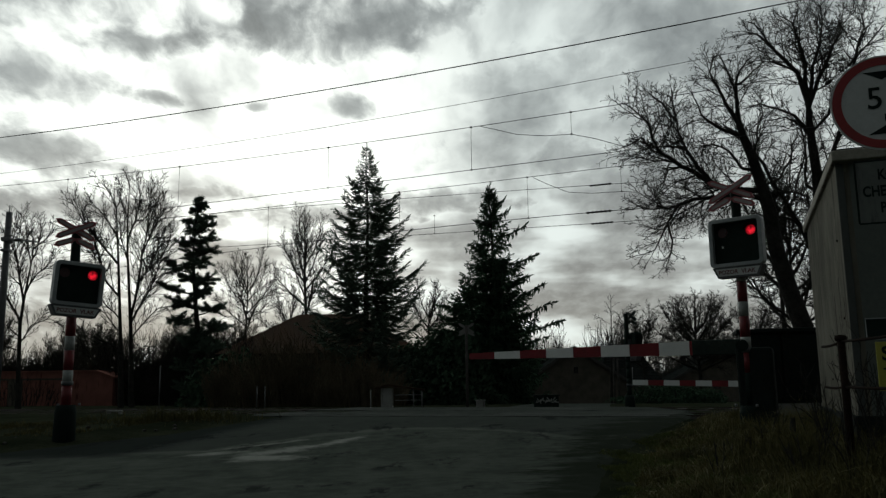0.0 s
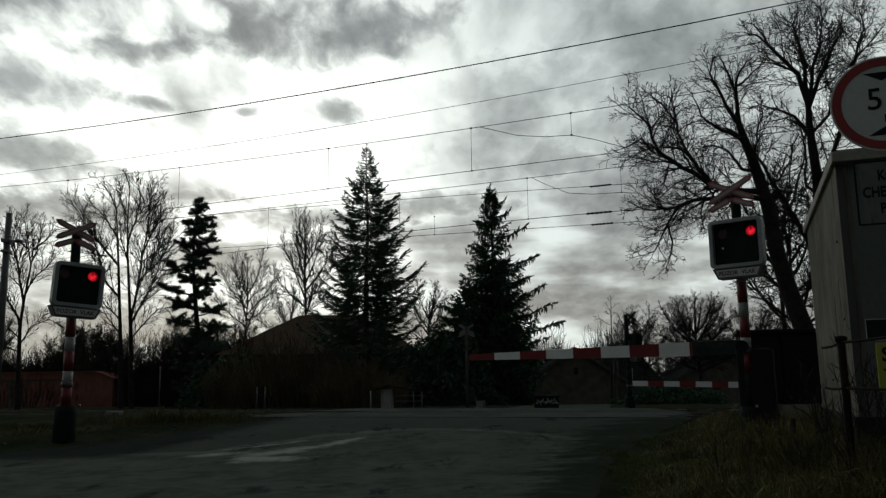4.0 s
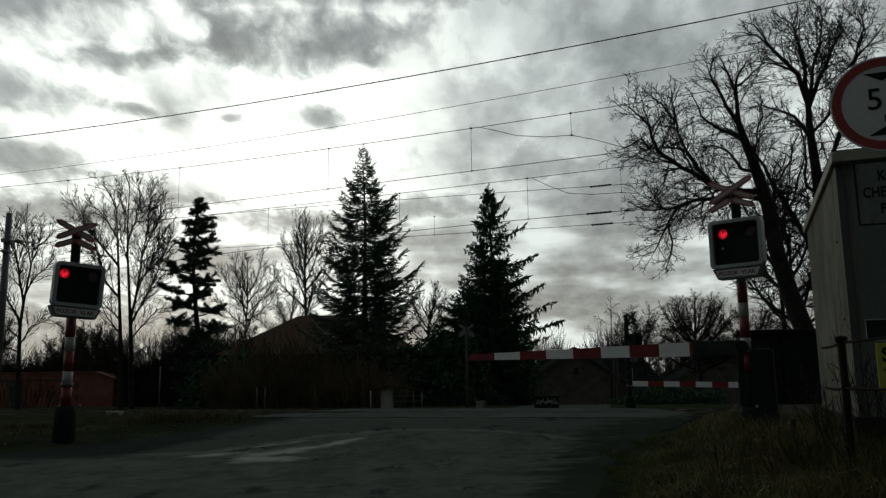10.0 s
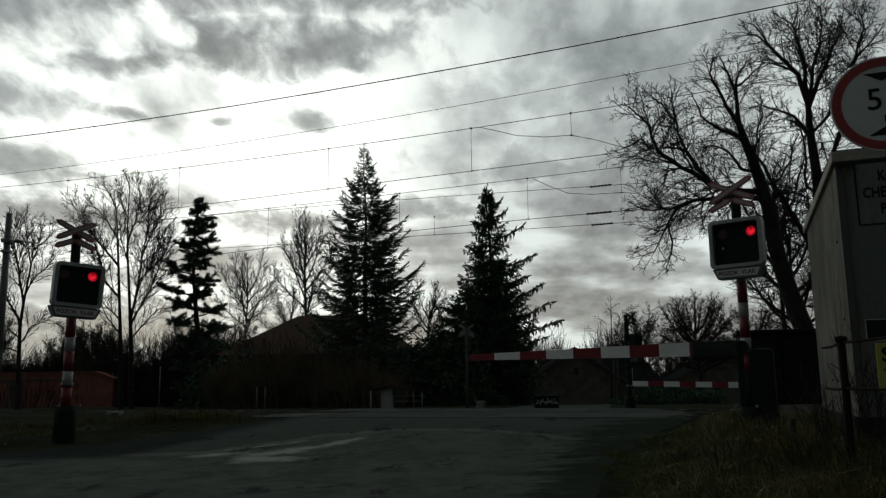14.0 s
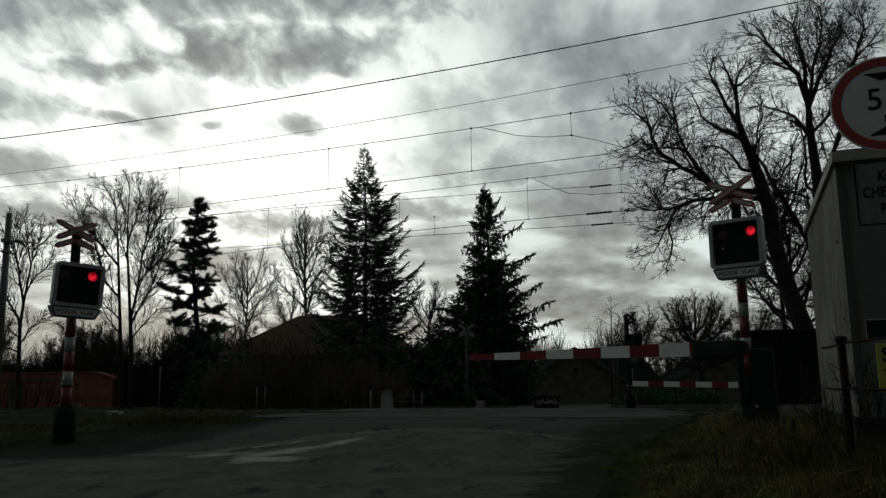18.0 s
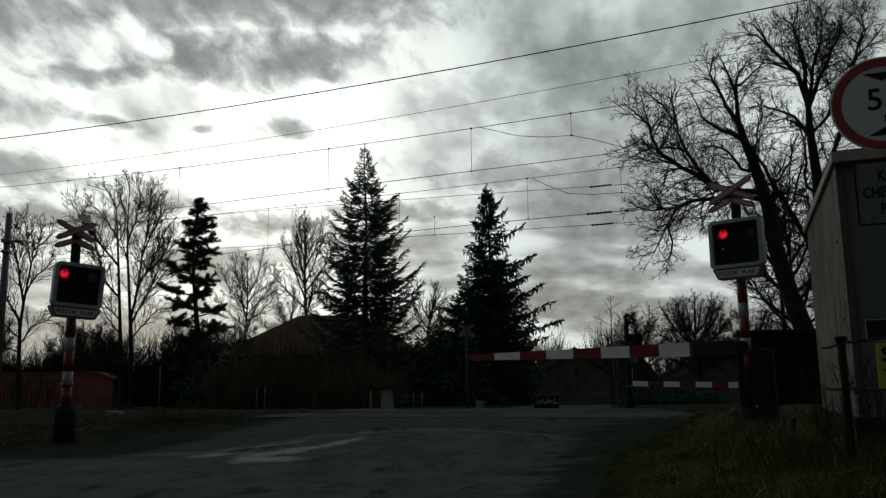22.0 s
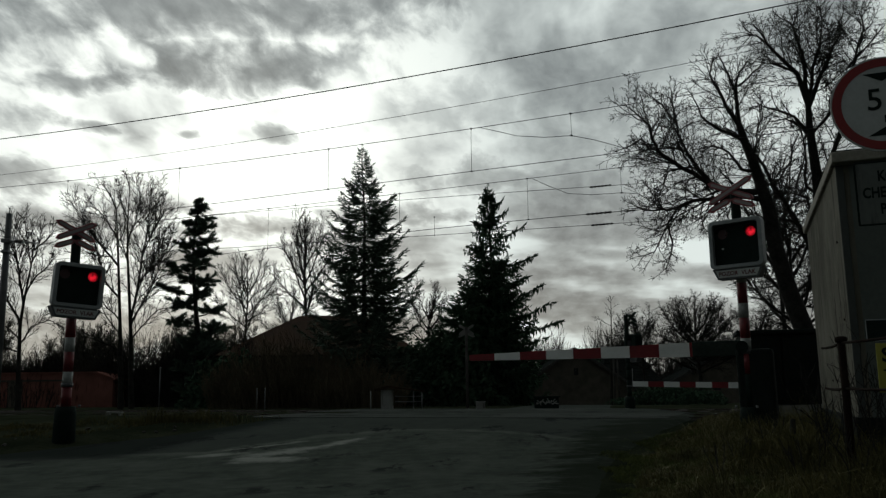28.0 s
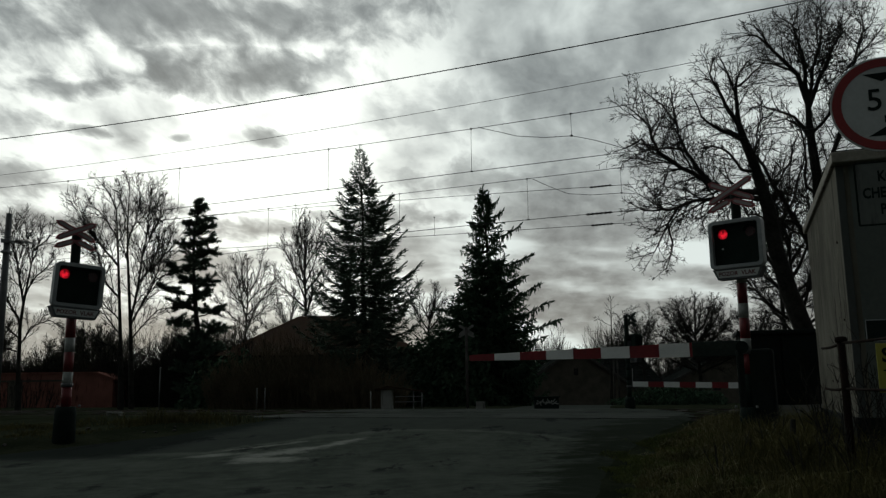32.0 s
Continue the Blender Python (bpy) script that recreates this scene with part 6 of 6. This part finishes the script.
def utility_pole():
    x, y = 14.9, 72.0
    th = thing("utility_pole", pose(x, y, land(x, y)), "weathered twin utility pole behind the houses", "pole")
    for dx in (-0.22, 0.22):
        part("leg", Shape().tube([(dx, 0, -0.2), (dx * 0.6, 0, 5.2)], 0.08, 8), SLEEPER, th)
    part("crossbar", Shape().box(0, -0.12, 4.7, 1.2, 0.08, 0.1), SLEEPER, th)


utility_pole()


def loose_plank():
    x, y = -8.15, 20.6
    th = thing("loose_plank", pose(x, y, land(x, y) + 0.06, 0, 2, -8), "short pale plank lying beside the rails", "plank")
    part("board", Shape().box(0, 0, 0.0, 0.42, 0.12, 0.035, bevel=0.006), CONCRETE, th)
    for dx in (-0.15, 0.15):
        part("batten", Shape().box(dx, 0, -0.045, 0.04, 0.12, 0.055), CONCRETE, th)


loose_plank()


# ---------------------------------------------------------------- overhead line
def curve_z(p, x):
    """Height at x of the sagging line through three (x, z) points, straight beyond them."""
    (a, u), (b, v), (c, w) = p

    def q(t):
        return u * (t - b) * (t - c) / ((a - b) * (a - c)) + v * (t - a) * (t - c) / ((b - a) * (b - c)) + w * (t - a) * (t - b) / ((c - a) * (c - b))
    if x < a - 6:
        return q(a - 6)
    if x > c + 5:
        return q(c + 5)
    return q(x)


def line_pts(y0, p, x0=-70, x1=45, slope=0.42):
    return [(x, y0 - slope * x, curve_z(p, x)) for x in [x0 + (x1 - x0) * i / 60 for i in range(61)]]


def overhead(name, label, y0, wires, droppers=(), jumpers=(), insulators=()):
    th = thing(name, pose(0, 0, 0), label, "overhead line", "railway overhead lines")
    for nm, p, r in wires:
        part(nm, Shape().tube(line_pts(y0, p), r * 0.68, 5, cap=False), WIRE, th)
    for x, za, zb in droppers:
        y = y0 - 0.42 * x
        dr = part("dropper", Shape().tube([(x, y, za), (x, y, zb)], 0.0048, 4), WIRE, th)
        part("clip", Shape().box(x, y, za, 0.045, 0.02, 0.04), WIRE, dr)
        part("clip", Shape().box(x, y, zb, 0.045, 0.02, 0.035), WIRE, dr)
    for pts in jumpers:
        part("jumper_cable", Shape().tube([(x, y0 - 0.42 * x, z) for x, z in pts], 0.0075, 5, cap=False), WIRE, th)
    for x, z in insulators:
        pts, rr = [], []
        for i in range(13):
            u = x - 0.32 + 0.053 * i
            pts.append((u, y0 - 0.42 * u, z))
            rr.append(0.018 if i % 2 == 0 else 0.036)
        part("insulator", Shape().tube(pts, rr, 8), INSULATOR, th, "dark ribbed insulator")
    return th


M1 = ((-13.3, 7.19), (-2.84, 6.94), (4.45, 6.99))
K1 = ((-10.84, 5.88), (-2.82, 5.91), (3.79, 5.94))
overhead("overhead_line", "catenary and contact wire of the nearer track", 18.5, (("messenger_wire", M1, 0.012), ("contact_wire", K1, 0.012)),
         [(x, curve_z(M1, x), curve_z(K1, x)) for x in (-10.84, -7.1, -2.82, 0.68)] + [(2.85, curve_z(M1, 2.85), 6.46)],
         (((0.85, 6.95), (1.2, 6.82), (1.7, 6.62), (2.3, 6.50), (2.85, 6.46), (3.3, 6.30), (3.7, 6.12), (4.0, 5.98)),))
M2 = ((-5.51, 6.71), (-1.26, 6.71), (4.74, 6.74))
K2 = ((-5.48, 5.44), (2.35, 5.57), (5.25, 5.55))
overhead("overhead_line", "catenary and contact wire of the farther track", 23.0, (("messenger_wire", M2, 0.012), ("contact_wire", K2, 0.014)),
         [(x, curve_z(M2, x), curve_z(K2, x)) for x in (-5.5, -1.26, 2.35)] + [(4.72, 6.73, 6.05)],
         (((2.5, 6.70), (2.9, 6.45), (3.4, 6.18), (4.0, 6.08), (4.72, 6.05), (5.1, 5.98)),), ((4.15, 5.56),))
M3 = ((-8.7, 7.69), (-3.48, 7.54), (5.4, 7.19))
K3 = ((-8.17, 6.36), (-0.28, 6.13), (5.82, 5.97))
overhead("overhead_line", "catenary and contact wire of the siding", 27.0, (("messenger_wire", M3, 0.013), ("contact_wire", K3, 0.013)),
         [(-0.28, 6.75, 6.13)], (), ((4.95, 7.21), (4.95, 5.99)))
M4 = ((-12.3, 8.11), (-0.75, 7.86), (7.14, 8.02))
overhead("feeder_cable", "thick single feeder cable above the rails", 17.0, (("cable", M4, 0.018),))
M5 = ((-13.33, 7.59), (-1.96, 7.49), (6.3, 7.75))
overhead("feeder_cable", "thin single cable above the rails", 18.5, (("cable", M5, 0.009),))


def catenary_mast():
    x, y = -17.85, 33.0
    th = thing("catenary_mast", pose(x, y, land(x, y) - 0.2), "dark grey catenary mast with a side bracket", "mast")
    part("pole", Shape().tube([(0, 0, 0), (0, 0, 8.2)], (0.17, 0.12), 14), HOUSING, th)
    part("top_pin", Shape().tube([(0, 0, 8.2), (0, 0, 8.5)], 0.02, 6), STEEL, th)
    part("bracket", Shape().tube([(0, 0, 7.05), (1.5, -0.6, 6.85)], 0.035, 8), STEEL, th)
    part("brace", Shape().tube([(0, 0, 7.3), (0.7, -0.28, 7.0)], 0.025, 8), STEEL, th)
    pts = [(0.45 + 0.04 * i, -0.18 - 0.016 * i, 6.99 - 0.005 * i) for i in range(9)]
    part("insulator", Shape().tube(pts, [0.045 if i % 2 else 0.075 for i in range(9)], 10), INSULATOR, th)
    part("clamp", Shape().box(0, 0, 7.05, 0.36, 0.36, 0.16, bevel=0.02), STEEL, th)
    part("clamp", Shape().box(0, 0, 6.6, 0.34, 0.34, 0.1, bevel=0.02), STEEL, th)
    return th


catenary_mast()


# ---------------------------------------------------------------- grass and weeds
def blades(seed, count, where, height, width, material, name, label, curl=0.6):
    rng = np.random.default_rng(seed)
    vs, fs = [], []
    made = 0
    while made < count:
        x, y = where(rng)
        z = land(x, y)
        h = height * rng.uniform(0.45, 1.25) * (0.75 + 0.9 * max(-0.5, noise.noise((x * 2.3, y * 1.7, seed))))
        over = x - lerp_table(y, ROAD_R)
        if -0.7 < over < 1.6:
            h *= 0.28 + 0.72 * smooth01(over, -0.1, 1.5)
        a = rng.uniform(0, 2 * math.pi)
        w = width * rng.uniform(0.6, 1.3)
        lean = rng.uniform(0.1, curl) * h
        b = rng.uniform(0, 2 * math.pi)
        dx, dy = math.cos(b) * lean, math.sin(b) * lean
        cx, cy = math.cos(a) * w, math.sin(a) * w
        o = len(vs)
        vs += [(x - cx, y - cy, z - 0.02), (x + cx, y + cy, z - 0.02), (x + dx * 0.3 + cx * 0.8, y + dy * 0.3 + cy * 0.8, z + h * 0.55), (x + dx * 0.3 - cx * 0.8, y + dy * 0.3 - cy * 0.8, z + h * 0.55),
               (x + dx, y + dy, z + h * (1.0 - 0.35 * lean / h))]
        fs += [(o, o + 1, o + 2, o + 3), (o + 3, o + 2, o + 4)]
        made += 1
    s = Shape()
    s.v, s.f, s.s = vs, fs, [False] * len(fs)
    return tagged(part(name, s, material), label, "grass", kind="stuff")


def on_bank(rng):
    while True:
        y = rng.uniform(5.5, 16)
        x = lerp_table(y, ROAD_R) + 0.15 + rng.uniform(0, 1) ** 1.15 * 4.0
        if x < 0.54 * y + 0.8 and noise.noise((x * 1.2, y * 1.2, 3)) > -0.35 + rng.uniform(-0.2, 0.2):
            return x, y


def by_railing(rng):
    y = rng.uniform(5.6, 9.4)
    return 3.0 + 0.12 * y * 0.5 + rng.normal(0, 0.28), y


def road_side(rng):
    while True:
        y = rng.uniform(6, 13)
        over = rng.uniform(-0.55, 1.25)
        x = lerp_table(y, ROAD_R) + over
        if noise.noise((x * 1.6, y * 1.6, 8)) > -0.15 + 0.45 * smooth01(-over, -0.3, 0.55) + rng.uniform(-0.15, 0.15):
            return x, y


def left_verge(rng):
    while True:
        y = rng.uniform(12.6, 18.0)
        x = lerp_table(y, ROAD_L) - rng.uniform(0.15, 1) * 9.0
        if x > -0.6 * y - 1 and noise.noise((x * 0.8, y * 0.8, 5)) > 0.0 + rng.uniform(-0.25, 0.2):
            return x, y


def tuft(rng):
    return rng.normal(-5.5, 0.6), rng.normal(17.4, 0.3)


blades(1, 42000, on_bank, 0.30, 0.0042, STRAW, "dead_grass", "matted dry yellow-brown grass on the bank", 2.0)
blades(7, 7000, by_railing, 0.46, 0.0045, STRAW, "dead_grass", "taller dry grass along the railing", 1.2)
blades(2, 30000, road_side, 0.17, 0.004, MOSS, "green_grass", "short green grass at the road edge", 0.9)
blades(6, 5000, on_bank, 0.42, 0.003, PALE_STRAW, "dead_grass", "long pale bent straws over the bank", 2.4)
blades(3, 6500, left_verge, 0.10, 0.005, STRAW, "dead_grass", "thin flattened dead grass on the verge", 1.2)
blades(4, 1500, tuft, 0.32, 0.005, STRAW, "grass_tuft", "pale tufts of dry grass beside the rails", 0.9)


def weeds(seed, spots, label):
    rng = random.Random(seed)
    for x, y, h in spots:
        th = thing("dry_weed", pose(x, y, land(x, y)), label, "weed", "dry weed stalks along the railing")
        for _ in range(4):
            s = Shape()
            pts = branch_path(rng, (rng.uniform(-.08, .08), rng.uniform(-.08, .08), -0.02), (rng.uniform(-.35, .35), rng.uniform(-.35, .35), 1), h * rng.uniform(0.6, 1), 6, 0.14, -0.02)
            s.tube(pts, [0.006 * (1 - 0.1 * i) for i in range(7)], 4, cap=False)
            for _k in range(5):
                b, t = along(pts, rng.uniform(0.4, 1))
                s.tube(branch_path(rng, b, t + Vector((rng.uniform(-1, 1), rng.uniform(-1, 1), 0.2)), h * 0.16, 3, 0.2, 0), (0.004, 0.0035, 0.003, 0.002), 3, cap=False)
            part("stalk", s, BARK, th)


weeds(5, ((3.35, 7.4, 0.9), (3.65, 7.9, 1.1), (3.2, 6.5, 0.8), (3.45, 9.1, 0.7), (3.0, 7.0, 0.6), (3.1, 8.6, 0.6), (3.4, 6.0, 1.0), (2.6, 8.2, 0.45), (3.75, 7.3, 1.3), (3.85, 7.7, 1.15), (3.55, 7.6, 1.2), (3.62, 6.8, 1.2), (3.7, 8.3, 0.9)), "dry branching weed stalk in dead grass")


def litter():
    """Loose stones and pale scraps on the verge by the rails."""
    rng = random.Random(9)
    for _ in range(22):
        y = rng.uniform(12.6, 16.5)
        x = lerp_table(y, ROAD_L) - rng.uniform(0.2, 5)
        r = rng.uniform(0.025, 0.07)
        bm = bmesh.new()
        bmesh.ops.create_icosphere(bm, subdivisions=1, radius=r)
        for v in bm.verts:
            v.co *= rng.uniform(0.75, 1.25)
            v.co.z *= 0.6
        me = bpy.data.meshes.new("stone")
        bm.to_mesh(me)
        bm.free()
        ob = part("stone", me, SLEEPER, at=pose(x, y, land(x, y) + r * 0.3, 0, 0, rng.uniform(0, 360)))
        tagged(ob, "small pale loose stone on the verge", "stone", "loose stones on the verge")


litter()

# ---------------------------------------------------------------- what moves
BLINK = 1.086
FIRST = 0.06


def motions():
    walk(cloud_layer, [(0.0, pose(0, 0, CLOUD_H)), (32.0, pose(-95, 83, CLOUD_H))])
    # lamps blink in turn: the added dark shutter drops behind the front plate while its lamp is lit
    for sh, cx, cz in LAMPS:
        lit_first = cx < 0
        rows = []
        shut, free = pose(cx, 0, cz), pose(cx, 0, cz - 0.22)
        t = FIRST - BLINK
        state = []
        while t < 33:
            state.append((t, lit_first))
            state.append((t + BLINK / 2, not lit_first))
            t += BLINK
        now = [lit for s, lit in state if s <= 0.0][-1]
        rows.append((0.0, free if now else shut))
        for s, lit in state:
            if 0.04 < s < 31.95:
                lo, hi = (s - 0.015, s + 0.035) if lit else (s - 0.05, s + 0.01)
                rows.append((max(0.01, lo), shut if lit else free))
                rows.append((hi, free if lit else shut))
        rows.append((32.0, rows[-1][1]))
        walk(sh, rows)
    sway(fir_a, -4.55, 48, FIR_A)
    sway(fir_b, 3.0, 50, FIR_B)


def sway(tree, x, y, rows):
    z = land(x, y) - 0.15
    walk(tree, [(t, pose(x, y, z, 0, a)) for t, a in rows])


FIR_A = ((0, 0.1), (3.5, 0.1), (5.5, 0.15), (6.6, 0.1), (7, -0.25), (9, -0.25), (10, -0.65), (11.5, -0.3), (12.5, -0.6), (13.5, -0.35), (14.5, -0.6), (16.5, -0.65), (18.5, -0.4),
         (19.5, -0.8), (20.2, -1.3), (21, -0.75), (22, -0.35), (25, -0.4), (27.5, -0.75), (29, -1.0), (30, -0.6), (31, -1.2), (31.5, -2.0), (32, -1.4))
FIR_B = ((0, 0.0), (3, 0.2), (5.5, -0.1), (9, 0.0), (10, -0.4), (10.7, -0.6), (12, -0.45), (13.5, -1.0), (14.5, -0.6), (17, -0.5), (18.5, -1.8), (20, -1.35), (22, -0.9), (23, -0.5),
         (23.7, -0.9), (25, -0.6), (28, -0.6), (29, -1.1), (30, -2.0), (32, -1.85))

motions()
